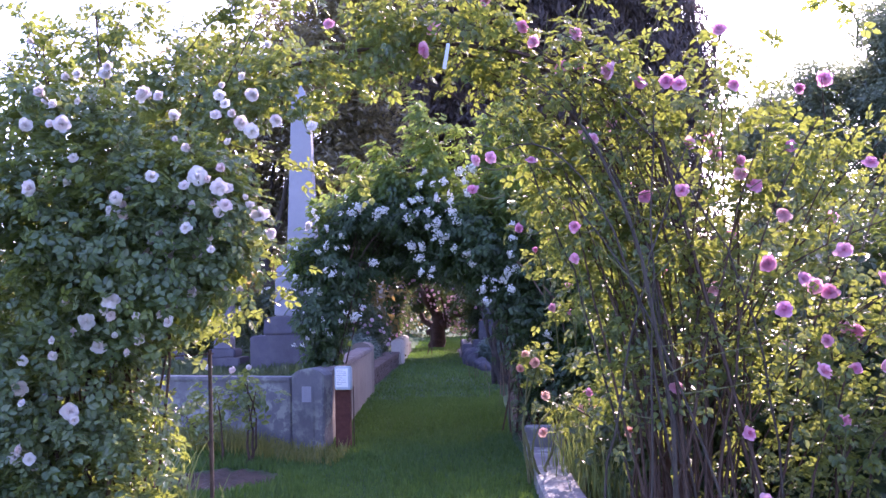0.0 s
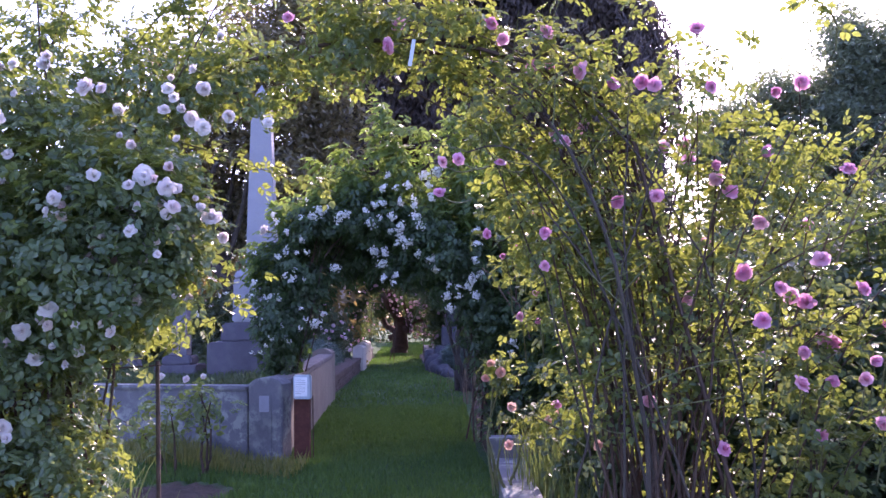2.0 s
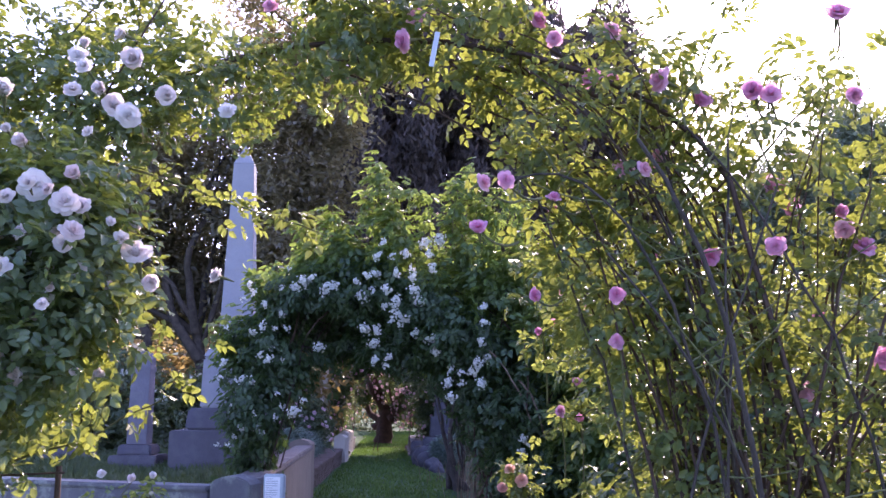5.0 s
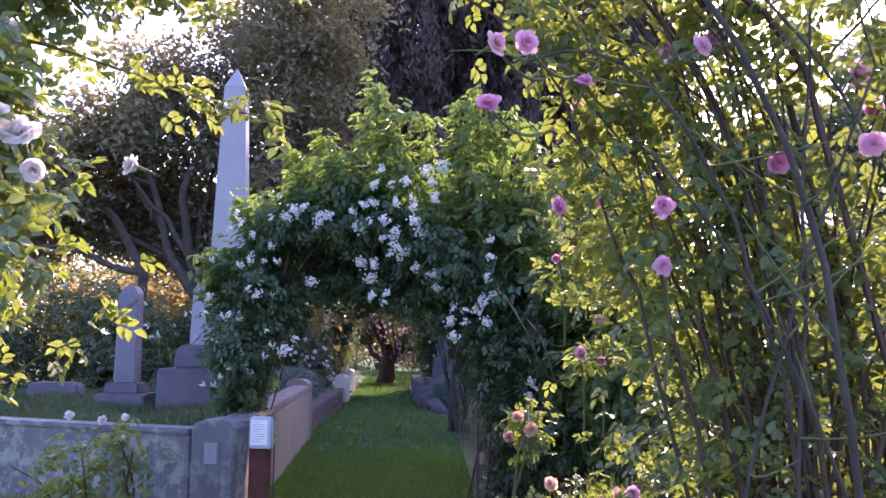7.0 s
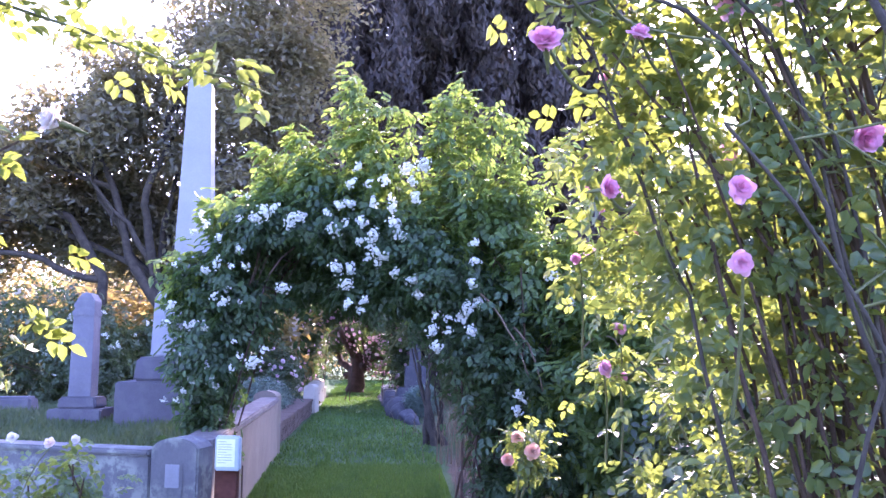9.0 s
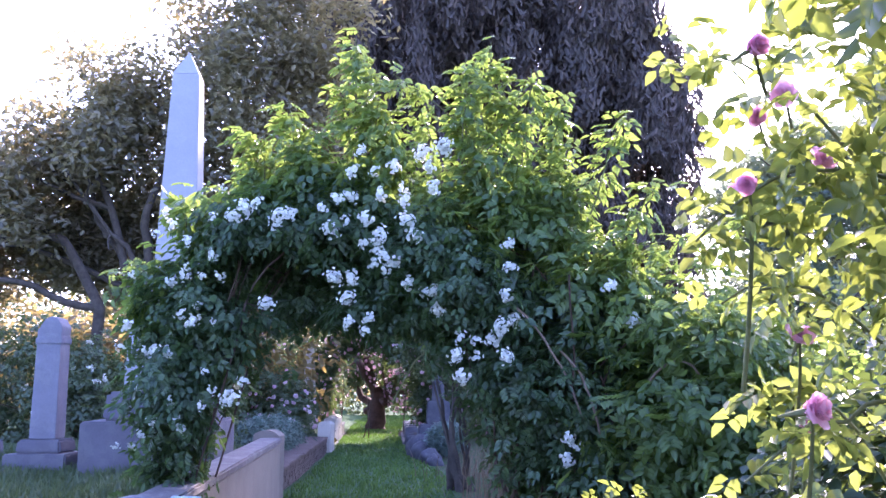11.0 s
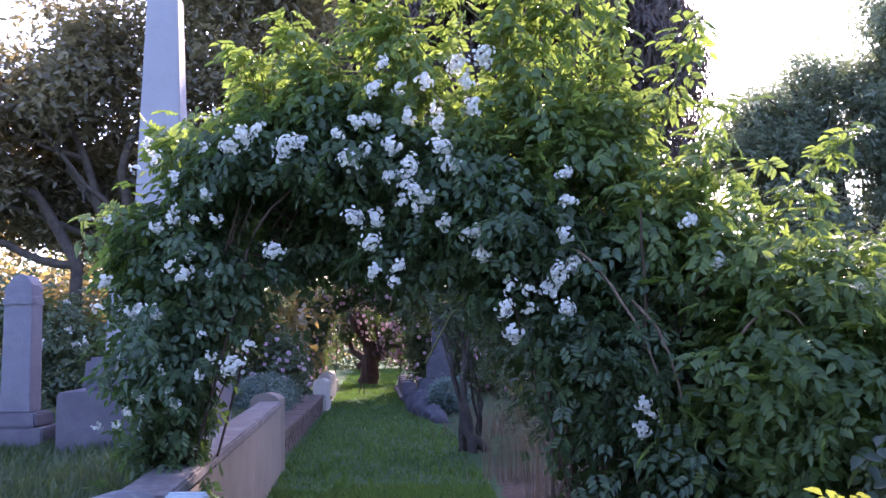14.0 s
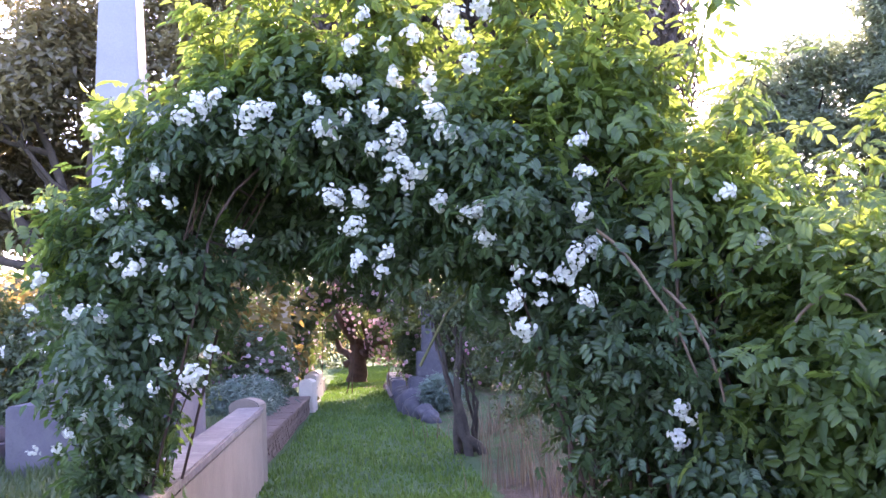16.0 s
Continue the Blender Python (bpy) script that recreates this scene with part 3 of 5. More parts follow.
def pillar_headstone():
    t = thing("pillar_headstone", "slim grey marble pillar headstone on a stepped plinth", "headstone", -4.19, 11.65, 0.55, "", 4)
    part("base_block", block(-0.3, 0.3, -0.26, 0.26, 0, 0.25, 0.015, rough=0.006, cuts=2), M_GRANITE, t)
    part("plinth", block(-0.22, 0.22, -0.19, 0.19, 0.252, 0.38, 0.02, 0.93), M_GRANITE, t)
    bm = bmesh.new()
    out = [(-0.13, 0.382), (-0.118, 1.38), (-0.118, 1.43), (-0.09, 1.47), (-0.05, 1.54), (0.01, 1.57), (0.07, 1.55), (0.118, 1.47), (0.118, 1.38), (0.13, 0.382)]
    lo = [bm.verts.new((a, -0.11, c)) for a, c in out]
    hi = [bm.verts.new((a, 0.11, c)) for a, c in out]
    bm.faces.new(lo)
    bm.faces.new(hi[::-1])
    for i in range(len(out)):
        j = (i + 1) % len(out)
        bm.faces.new((lo[j], lo[i], hi[i], hi[j]))
    bmesh.ops.recalc_face_normals(bm, faces=bm.faces[:])
    bmesh.ops.bevel(bm, geom=[e for e in bm.edges if e.calc_length() > 0.15], offset=0.008, segments=1, affect="EDGES")
    part("pillar", bm, M_GRAVE, t)
    part("band", block(-0.128, 0.128, -0.122, 0.122, 1.3, 1.36, 0.006), M_GRAVE, t)


obelisk()
pillar_headstone()


def simple_stone(name, label, x, y, z, w, d, h, mat, yaw=0, top=0.9, category="gravestone", group=""):
    t = thing(name, label, category, x, y, z, group, yaw)
    part("foot", block(-w * 0.65, w * 0.65, -d * 0.75, d * 0.75, 0, h * 0.14, 0.012, rough=0.006, cuts=2), mat, t)
    part("stone", block(-w / 2, w / 2, -d / 2, d / 2, h * 0.142, h, 0.03, top, 0.006, 3), mat, t)
    return t


simple_stone("marker_post", "pale weathered stone marker post in the plot", -2.82, 12.6, 0.36, 0.19, 0.15, 0.68, M_PALE_STONE, 6, 0.92)
simple_stone("low_gravestone", "low grey gravestone in long grass", -5.6, 12.6, 0.55, 0.7, 0.35, 0.32, M_GRANITE, 10)


def boulder(x, y, z, s, seed):
    r = random.Random(seed)
    bm = bmesh.new()
    bmesh.ops.create_icosphere(bm, subdivisions=3, radius=1)
    off = Vector((seed * 3.1, seed * 1.7, 0))
    for v in bm.verts:
        k = 1 + 0.28 * noise.noise(v.co * 1.4 + off) + 0.08 * noise.noise(v.co * 4 + off)
        v.co = Vector((v.co.x * s[0], v.co.y * s[1], max(v.co.z, -0.6) * s[2])) * k
    ob = part("edging_rock", bm, M_ROCK, smooth=True)
    ob.matrix_world = pose(x, y, z + s[2] * 0.45, 0, 0, r.uniform(0, 180))
    return tagged(ob, "rounded dark rock edging the lawn", "rock", "rocks along the lawn")


for i, (x, y, a) in enumerate([(-1.28, 20.3, 0.26), (-1.45, 21.0, 0.36), (-1.6, 21.9, 0.42), (-1.75, 22.9, 0.36), (-1.15, 19.7, 0.2), (-1.95, 24.2, 0.33), (-2.1, 25.4, 0.3)]):
    boulder(x + 0.1, y, ground_height(x, y) - 0.03, (a * 0.78, a * 0.85, a * 0.75), i + 1)
for i in range(4):
    simple_stone("edging_block", "grey squared stone block edging the far lawn", -2.2 - 0.16 * i, 26.4 + 1.2 * i, -0.03, 0.35, 0.8, 0.42, M_GRANITE, 8, 0.95, "stone", "blocks along the lawn")


def column_monument():
    x, y = -1.2, 22.6
    t = thing("column_monument", "dark granite pedestal monument with a short column", "monument", x, y, float(ground_height(x, y)) - 0.05, "", 8)
    part("base_block", block(-0.58, 0.58, -0.5, 0.5, 0, 0.32, 0.02), M_ROCK, t)
    part("step", block(-0.46, 0.46, -0.4, 0.4, 0.322, 0.6, 0.03, 0.9), M_ROCK, t)
    part("die", block(-0.26, 0.26, -0.25, 0.25, 0.602, 1.1, 0.02, 0.92), M_ROCK, t)
    v, f = tube([(0, 0, 1.1), (0, 0, 1.3), (0, 0, 1.6), (0, 0, 1.95)], 0.15, 0.12, 14)
    bulk("column", v, f, M_ROCK, t, smooth=True)
    part("capital", block(-0.17, 0.17, -0.17, 0.17, 1.95, 2.06, 0.02), M_PALE_STONE, t, "pale capping")


column_monument()
simple_stone("far_needle", "slender pale stone needle among far roses", -5.0, 26.6, 0.25, 0.4, 0.4, 2.45, M_PALE_STONE, 9, 0.45, "monument")


def kerb():
    t = thing("corner_kerb", "grey concrete kerb with a squared corner block", "kerb", 0, 0, 0)
    part("corner_block", block(0.46, 0.82, 7.28, 7.52, -0.1, 0.32, 0.015, rough=0.006, cuts=3), M_CONCRETE, t)
    bm = bmesh.new()
    n = 16
    rows = []
    for i in range(n + 1):
        k = i / n
        y = 7.27 - 3.0 * k
        x0 = 0.5 + 0.16 * k + 0.16 * k * k
        w = 0.3
        rows.append([bm.verts.new(c) for c in ((x0, y, -0.1), (x0 + 0.01, y, 0.13), (x0 + 0.03, y, 0.15), (x0 + w - 0.03, y, 0.15), (x0 + w - 0.01, y, 0.13), (x0 + w, y, -0.1))])
    for a, b in zip(rows, rows[1:]):
        for j in range(5):
            bm.faces.new((a[j], a[j + 1], b[j + 1], b[j]))
    bm.faces.new(rows[0])
    bm.faces.new(rows[-1][::-1])
    bmesh.ops.recalc_face_normals(bm, faces=bm.faces[:])
    part("kerb_stone", bm, M_CONCRETE, t)


kerb()


# ---- sign on its stake ----
def sign():
    t = thing("sign_stake", "dark red-brown wooden stake carrying a small leaflet box", "sign", -1.41, 7.98, 0, "", -4)
    part("stake", block(-0.09, 0.07, -0.03, 0.03, -0.1, 0.7, 0.006), M_WOOD, t)
    v, f = tube([(0.1, 0, -0.1), (0.1, 0, 0.3), (0.1, 0, 0.66)], 0.006, 0.006, 6)
    bulk("rod", v, f, M_METAL, t, "thin steel rod")
    box = part("box", block(-0.075, 0.105, -0.085, -0.032, 0.63, 0.87, 0.012), M_PLASTIC, t, "pale grey plastic box with a glassy lid")
    part("frame", block(-0.068, 0.098, -0.096, -0.086, 0.637, 0.863, 0.008), M_PLASTIC, box)
    part("paper", block(-0.055, 0.075, -0.1, -0.0965, 0.66, 0.848, 0.0005), M_PAPER, box, "printed white sheet")
    for i in range(9):
        part("text_line", block(-0.045, -0.045 + (0.1 if i % 4 else 0.06), -0.1015, -0.1003, 0.83 - 0.018 * i, 0.834 - 0.018 * i, 0), M_INK, box, "grey bar of illegible print")


sign()


# ---- rose arches ----
def hoop(parent, x_left, x_right, y, shoulder, apex, lean, radius=0.012, n=28):
    """A bent pipe: two leaning legs and a round top."""
    pts = []
    cx, half = (x_left + x_right) / 2, (x_right - x_left) / 2
    for k in np.linspace(0, 1, 7)[:-1]:
        pts.append((x_left + lean * k, y, shoulder * k))
    for a in np.linspace(math.pi, 0, 15):
        pts.append((cx + (half - lean) * math.cos(a), y, shoulder + (apex - shoulder) * math.sin(a)))
    for k in np.linspace(1, 0, 7)[1:]:
        pts.append((x_right - lean * k, y, shoulder * k))
    v, f = tube(pts, radius, radius, 8)
    return bulk("hoop", v, f, M_METAL, parent, "bent dark iron pipe", True)


def trellis(name, label, xl, xr, y0, y1, shoulder, apex, lean, radius, z=0.0):
    t = thing(name, label, "rose arch", 0, 0, z)
    hoop(t, xl, xr, y0, shoulder, apex, lean, radius)
    hoop(t, xl, xr, y1, shoulder, apex, lean, radius)
    cx, half = (xl + xr) / 2, (xr - xl) / 2 - lean
    for a in np.linspace(0.25, math.pi - 0.25, 7):
        x, z = cx + half * math.cos(a), shoulder + (apex - shoulder) * math.sin(a)
        v, f = tube([(x, y0, z), (x, (y0 + y1) / 2, z), (x, y1, z)], 0.006, 0.006, 6)
        bulk("tie_bar", v, f, M_METAL, t)
    return t


trellis("near_arch", "dark iron arch over the lawn, overgrown by climbing roses", -2.0, 1.98, 4.0, 4.2, 2.2, 3.02, 0.52, 0.012, -0.09)
trellis("second_arch", "thin dark iron arch with leaning legs under a white rambler", -2.02, 0.48, 9.15, 9.6, 1.85, 2.5, 0.5, 0.008)


def rose_bush(name, label, blobs, leaf_mat, count, per, spread, canes, cane_mat, template=SPRIG_ROSE, shell=0.35, leaf_size=(0.8, 1.35), extra=None, hollow=None, z=0.0, droop=False):
    t = thing(name, label, "rose bush", 0, 0, z)
    P, N = clumps(blobs, count, per, spread, shell)
    if hollow:
        out = (((P - np.array(hollow[:3])) / np.array(hollow[3:])) ** 2).sum(axis=1) > 1
        P, N = P[out], N[out]
    for pts, r0, r1 in canes:
        v, f = tube(pts, r0, r1, 6)
        bulk("cane", v, f, cane_mat, t, smooth=True)
        if extra:
            k = int(extra * len(pts))
            at = np.clip(rng.uniform(0.35, 1, k) * (len(pts) - 1), 0, len(pts) - 1.001)
            i = at.astype(int)
            q = pts[i] + (pts[i + 1] - pts[i]) * (at - i)[:, None]
            P = np.concatenate([P, q + rng.normal(size=q.shape) * 0.035])
            N = np.concatenate([N, rng.normal(size=q.shape) * 0.6 + np.array([0, 0, 0.7])])
    v, f = scatter(template, P, N, rng.uniform(*leaf_size, len(P)), hang(N) if droop else None)
    tagged(bulk("foliage", v, f, leaf_mat, t), kind="stuff")
    return t


def cane_set(n, x, y, sx, sy, tops, r=(0.011, 0.004), bend=0.35):
    out = []
    for i in range(n):
        tx, ty, tz, ts = tops[i % len(tops)]
        p0 = (x + rng.normal() * sx, y + rng.normal() * sy, -0.03)
        p2 = (tx + rng.normal() * ts, ty + rng.normal() * ts * 0.6, tz + rng.normal() * ts * 0.5)
        rise = 0.12 if abs(tx - x) > 0.75 else bend
        p1 = (p0[0] + (p2[0] - p0[0]) * rise + rng.normal() * 0.06, p0[1] + (p2[1] - p0[1]) * bend, p2[2] * (0.66 if rise < bend else 0.58))
        k = rng.uniform(0.7, 1.25)
        out.append((bowed(p0, p1, p2, 11, 0.008), r[0] * k, r[1] * k))
    return out


# pale rose, over the arch's western leg
def drawn_in(x, y, z, k=0.86):
    """A place of the bush on the side of the path where it leans out before the arch."""
    return 0.866 + (x - 0.866) * k, -0.755 + (y + 0.755) * k, 1.40 + (z - 1.40) * k


bush_body = [(-1.75, 3.8, 2.05, 0.85, 0.45, 0.6, 10), (-1.25, 3.75, 1.95, 0.5, 0.38, 0.55, 7), (-2.15, 3.95, 1.2, 0.75, 0.5, 0.65, 6), (-2.4, 4.0, 0.5, 0.7, 0.55, 0.5, 2.6),
             (-1.72, 3.95, 0.6, 0.35, 0.4, 0.5, 2.2), (-2.5, 3.9, 2.2, 0.5, 0.45, 0.4, 2), (-2.6, 4.0, 1.0, 0.5, 0.5, 0.9, 5), (-2.0, 3.95, 0.3, 0.6, 0.45, 0.3, 2.4),
             (-2.5, 4.6, 1.1, 0.8, 0.35, 1.0, 7), (-1.7, 4.5, 1.8, 0.4, 0.3, 0.6, 3), (-2.1, 3.9, 2.7, 0.6, 0.35, 0.22, 2.2), (-1.05, 3.8, 2.0, 0.22, 0.3, 0.3, 1.8), (-1.75, 4.2, 1.9, 0.7, 0.3, 0.6, 6)]
white_blobs = [(*drawn_in(*b[:3]), b[3] * 0.86, b[4] * 0.86, b[5] * 0.86, b[6]) for b in bush_body]
white_blobs += [(-1.2, 3.8, 2.65, 0.5, 0.35, 0.3, 2.2), (-0.65, 3.95, 2.8, 0.4, 0.3, 0.2, 1.7), (-0.15, 4.0, 2.95, 0.35, 0.3, 0.2, 1.1), (-1.0, 4.05, 3.1, 0.45, 0.3, 0.2, 0.7), (-1.6, 3.7, 2.9, 0.4, 0.3, 0.25, 0.9)]
tops = [(-2.2, 3.9, 2.6, 0.3), (-1.5, 3.9, 2.8, 0.3), (-0.8, 3.95, 2.9, 0.25), (-1.1, 3.9, 2.2, 0.2), (-2.5, 3.8, 3.0, 0.25), (-1.9, 3.7, 3.2, 0.2)]
white_rose = rose_bush("white_rose_bush", "climbing rose bush with blush-white double blooms over an arch", white_blobs, M_WHITE_LEAF, 4000, 4.6, 0.05,
                       cane_set(22, -1.55, 3.5, 0.25, 0.15, tops), M_CANE, extra=1.6, z=-0.09, leaf_size=(0.55, 1.1))
white_a = [-0.84, 3.42, 2.16, -1.39, 3.42, 2.13, -1.47, 3.42, 2.05, -1.07, 3.62, 1.86, -0.8, 3.42, 2.06, -0.86, 3.42, 2.04, -0.9, 3.62, 1.99, -0.99, 3.42, 2.24, -1.21, 3.42, 2.23, -1.24, 3.62, 1.84, -1.34, 3.62, 1.84, -1.58, 3.62, 1.79, -1.49, 3.62, 1.6, -1.56, 3.62, 1.57, -1.71, 3.62, 1.5, -1.67, 3.62, 1.35, -1.26, 3.62, 1.55, -0.63, 3.62, 1.94, -0.71, 3.62, 2.03, -1.82, 3.42, 2.7]
white_b = [-1.68, 3.42, 2.52, -1.97, 3.42, 2.55, -1.49, 3.42, 2.8, -0.67, 3.42, 2.63, -0.52, 3.42, 2.48, -1.1, 3.42, 2.54, -0.77, 3.42, 2.51, -1.14, 3.62, 2.04, -1.03, 3.62, 1.91, -1.16, 3.62, 1.7, -2.12, 3.62, 0.77, -0.69, 3.42, 2.45, -1.87, 3.42, 2.2, -2.1, 3.62, 1.15, -1.81, 3.62, 1.02, -1.08, 3.62, 1.64, -1.25, 3.42, 2.66]
white_xyz = white_a + white_b
for x, y, z in zip(white_xyz[::3], white_xyz[1::3], white_xyz[2::3]):
    x, y, z = drawn_in(x, y, z)
    bloom(PALES, white_rose, (x, y + rng.normal() * 0.04, z), (rng.normal() * 0.5 + 0.3, -1, rng.normal() * 0.4 + 0.35), rng.uniform(0.8, 1.15))
    for k in range(int(rng.integers(1, 4))):
        bloom(PALES, white_rose, (x + rng.normal() * 0.12, y + rng.normal() * 0.06, z + rng.normal() * 0.09), (rng.normal() * 0.6, -1, 0.4), rng.uniform(0.45, 0.75))

# pink rose, over the arch's eastern leg
pink_blobs = [(1.35, 4.15, 2.35, 0.5, 0.35, 0.4, 2.4), (0.85, 4.1, 2.75, 0.5, 0.35, 0.35, 4.4), (0.35, 4.05, 3.05, 0.45, 0.3, 0.26, 4), (-0.1, 4.0, 3.15, 0.3, 0.25, 0.15, 2),
              (1.75, 4.2, 1.95, 0.5, 0.4, 0.45, 2.8), (1.2, 4.3, 1.8, 0.35, 0.4, 0.5, 3), (2.1, 4.2, 1.35, 0.55, 0.45, 0.55, 3.6), (1.5, 4.4, 1.1, 0.6, 0.5, 0.5, 2.6),
              (2.4, 4.3, 0.8, 0.6, 0.5, 0.5, 2.4), (1.45, 4.6, 0.5, 0.4, 0.4, 0.4, 0.7), (2.0, 4.4, 0.35, 0.7, 0.5, 0.35, 1.8), (0.8, 4.2, 2.2, 0.2, 0.25, 0.4, 2), (1.6, 4.1, 2.65, 0.4, 0.3, 0.3, 1.5), (2.1, 4.1, 2.3, 0.4, 0.3, 0.3, 1.5), (0.98, 5.0, 2.0, 0.2, 0.2, 0.5, 2.2), (1.15, 5.05, 1.3, 0.2, 0.22, 0.4, 0.5), (1.3, 5.0, 1.8, 0.3, 0.25, 0.5, 1.5)]
tops = [(0.6, 4.0, 2.9, 0.25), (1.0, 4.1, 2.7, 0.25), (1.5, 4.0, 2.7, 0.3), (2.0, 4.0, 2.4, 0.3), (0.2, 4.0, 3.1, 0.25), (2.3, 4.0, 1.7, 0.3), (1.2, 4.2, 2.3, 0.2), (0.85, 4.2, 2.3, 0.15)]
pink_rose = rose_bush("pink_rose_bush", "tall climbing rose bush with cupped pink blooms and bare lower canes", pink_blobs, M_PINK_LEAF, 980, 3.6, 0.065,
                      cane_set(52, 1.5, 4.3, 0.15, 0.16, tops, (0.01, 0.003)) + cane_set(16, 1.9, 4.3, 0.25, 0.15, [(2.6, 4.0, 1.5, 0.3), (2.2, 4.0, 2.6, 0.25), (2.5, 3.95, 1.0, 0.2)], (0.008, 0.003)), M_CANE, extra=1.8, z=-0.09, leaf_size=(0.65, 1.25))
pink_a = [0.5, 4.05, 3.22, 0.2, 4.0, 3.06, 0.17, 3.87, 2.91, -0.4, 4.0, 3.13, 0.68, 4.05, 3.05, 0.97, 4.02, 2.98, 1.0, 4.19, 2.86, 0.9, 4.1, 2.82, 1.17, 4.17, 2.51, 1.02, 4.15, 2.46, 0.48, 3.25, 2.18,
          0.55, 3.3, 2.2, 0.76, 4.5, 2.38, 0.47, 3.25, 2.04, 1.42, 3.72, 2.61, 1.47, 3.7, 2.59, 1.72, 3.62, 2.56, 2.15, 4.12, 2.65, 2.28, 4.1, 2.68, 1.64, 3.5, 2.79, 1.75, 4.5, 2.45, 1.75, 4.45, 2.36,
          1.82, 4.1, 2.26, 1.82, 4.05, 2.19, 1.88, 4.05, 2.11, 1.47, 3.75, 2.07, 1.8, 4.33, 1.87, 2.45, 4.66, 1.99, 1.67, 4.18, 1.58, 1.9, 3.6, 1.46]
pink_b = [2.2, 4.2, 1.58, 2.27, 4.19, 1.54, 2.35, 4.22, 1.36, 2.4, 4.2, 1.34, 2.12, 3.86, 1.15, 2.46, 3.98, 1.16, 2.34, 4.05, 1.15, 1.45, 4.17, 1.06, 1.86, 4.05, 0.47, 2.03, 4.05, 1.96,
          1.79, 4.05, 0.82, 2.27, 4.05, 0.88, 1.31, 4.05, 2.09, 2.54, 4.05, 1.25, 0.72, 4.9, 2.12, 1.3, 5.1, 2.3, 0.78, 4.9, 1.5, 1.5, 5.0, 1.7, 0.7, 4.9, 1.88, 1.0, 5.0, 0.95]
pink_c = [2.1, 4.05, 1.62, 1.95, 4.1, 1.7, 2.3, 4.0, 1.75, 2.5, 4.05, 1.6, 2.2, 4.0, 1.3, 2.6, 4.0, 1.42, 2.0, 4.05, 1.28, 2.55, 4.0, 0.95, 1.55, 4.05, 2.35, 1.3, 4.0, 2.68, 2.05, 4.0, 2.3, 0.75, 4.0, 2.95, 1.15, 3.95, 2.75, 2.45, 4.0, 2.2]
pink_d = [0.64, 3.8, 1.91, 0.93, 3.8, 1.91, 0.93, 3.8, 1.75, 1.04, 3.8, 2.36, 0.72, 3.8, 2.26, 0.9, 5.3, 2.17, 0.84, 5.3, 2.12, 0.79, 5.3, 1.95, 0.9, 5.3, 1.64, 0.9, 5.3, 1.46, 0.97, 5.3, 2.02]
pink_xyz = pink_a + pink_b + pink_c + pink_d
for x, y, z in zip(pink_xyz[::3], pink_xyz[1::3], pink_xyz[2::3]):
    y -= 0.1
    bloom(PINKS, pink_rose, (x, y, z), (rng.normal() * 0.6 - 0.1, -1, rng.normal() * 0.5 + 0.2), rng.uniform(0.55, 0.75) if x < 1.1 and z < 2.4 else rng.uniform(0.75, 1.1))
    tip = np.array((x, y, z))
    v, f = tube(bowed(tip + ((0.12, 0.32, 0.02) if z > 1.9 else (0.04, 0.25, -0.35)), tip + ((0.06, 0.15, -0.02) if z > 1.9 else (0.03, 0.12, -0.13)), tip, 6), 0.005, 0.003, 5)
    bulk("flower_stem", v, f, M_CANE_GREEN, pink_rose, smooth=True)


# old thick canes that lean over the path
for k, (p0, p1, p2) in enumerate([((1.38, 3.75, 0.0), (1.28, 3.4, 1.45), (0.98, 3.35, 2.35)), ((1.5, 4.2, 0.0), (1.26, 4.0, 1.9), (0.75, 3.95, 2.75)), ((1.6, 4.2, 0.0), (1.3, 4.0, 1.9), (1.05, 4.0, 2.75)),
                                  ((0.98, 4.0, 0.0), (1.15, 3.8, 1.1), (1.5, 3.7, 2.3)), ((1.75, 3.9, 0.0), (1.35, 3.75, 1.3), (0.9, 3.7, 2.05)), ((1.25, 3.9, 0.0), (1.3, 3.8, 1.2), (1.35, 3.75, 2.5)),
                                  ((1.45, 4.0, 0.3), (1.1, 3.75, 1.95), (0.55, 3.7, 2.32)), ((2.0, 4.2, 0.0), (1.8, 3.9, 1.5), (1.2, 3.7, 2.5)), ((1.3, 4.3, 0.0), (0.95, 4.2, 1.6), (0.62, 4.1, 2.45))]):
    pts = bowed(p0, p1, p2, 14, 0.008)
    v, f = tube(pts, 0.012 if k == 0 else 0.008, 0.007 if k == 0 else 0.004, 7)
    bulk("old_cane", v, f, M_BARK, pink_rose, "thick brown old cane", True)
    for q in pts[5::2]:
        e = q + np.array((rng.normal() * 0.2, rng.normal() * 0.1 - 0.1, rng.uniform(0.05, 0.3)))
        v, f = tube(bowed(q, (q + e) / 2 + rng.normal(size=3) * 0.02, e, 5), 0.004, 0.002, 5)
        bulk("side_shoot", v, f, M_CANE_GREEN, pink_rose, "", True)


def leafy_branch(parent, p0, p1, p2, mat, leaves, size=(0.7, 1.1), bark=M_CANE_GREEN, r=0.006):
    """A single branch with its own leaves, part of a bush."""
    pts = bowed(p0, p1, p2, 10, 0.006)
    v, f = tube(pts, r, r * 0.4, 5)
    c = bulk("side_branch", v, f, bark, parent, smooth=True)
    at = rng.uniform(0.25, 0.999, leaves) * 9
    i = np.minimum(at.astype(int), 8)
    q = pts[i] + (pts[i + 1] - pts[i]) * (at - i)[:, None] + rng.normal(size=(leaves, 3)) * 0.03
    v, f = scatter(SPRIG_ROSE, q, rng.normal(size=q.shape) * 0.5 + np.array([0, 0, 0.7]), rng.uniform(*size, leaves))
    tagged(bulk("branch_leaves", v, f, mat, c), kind="stuff")


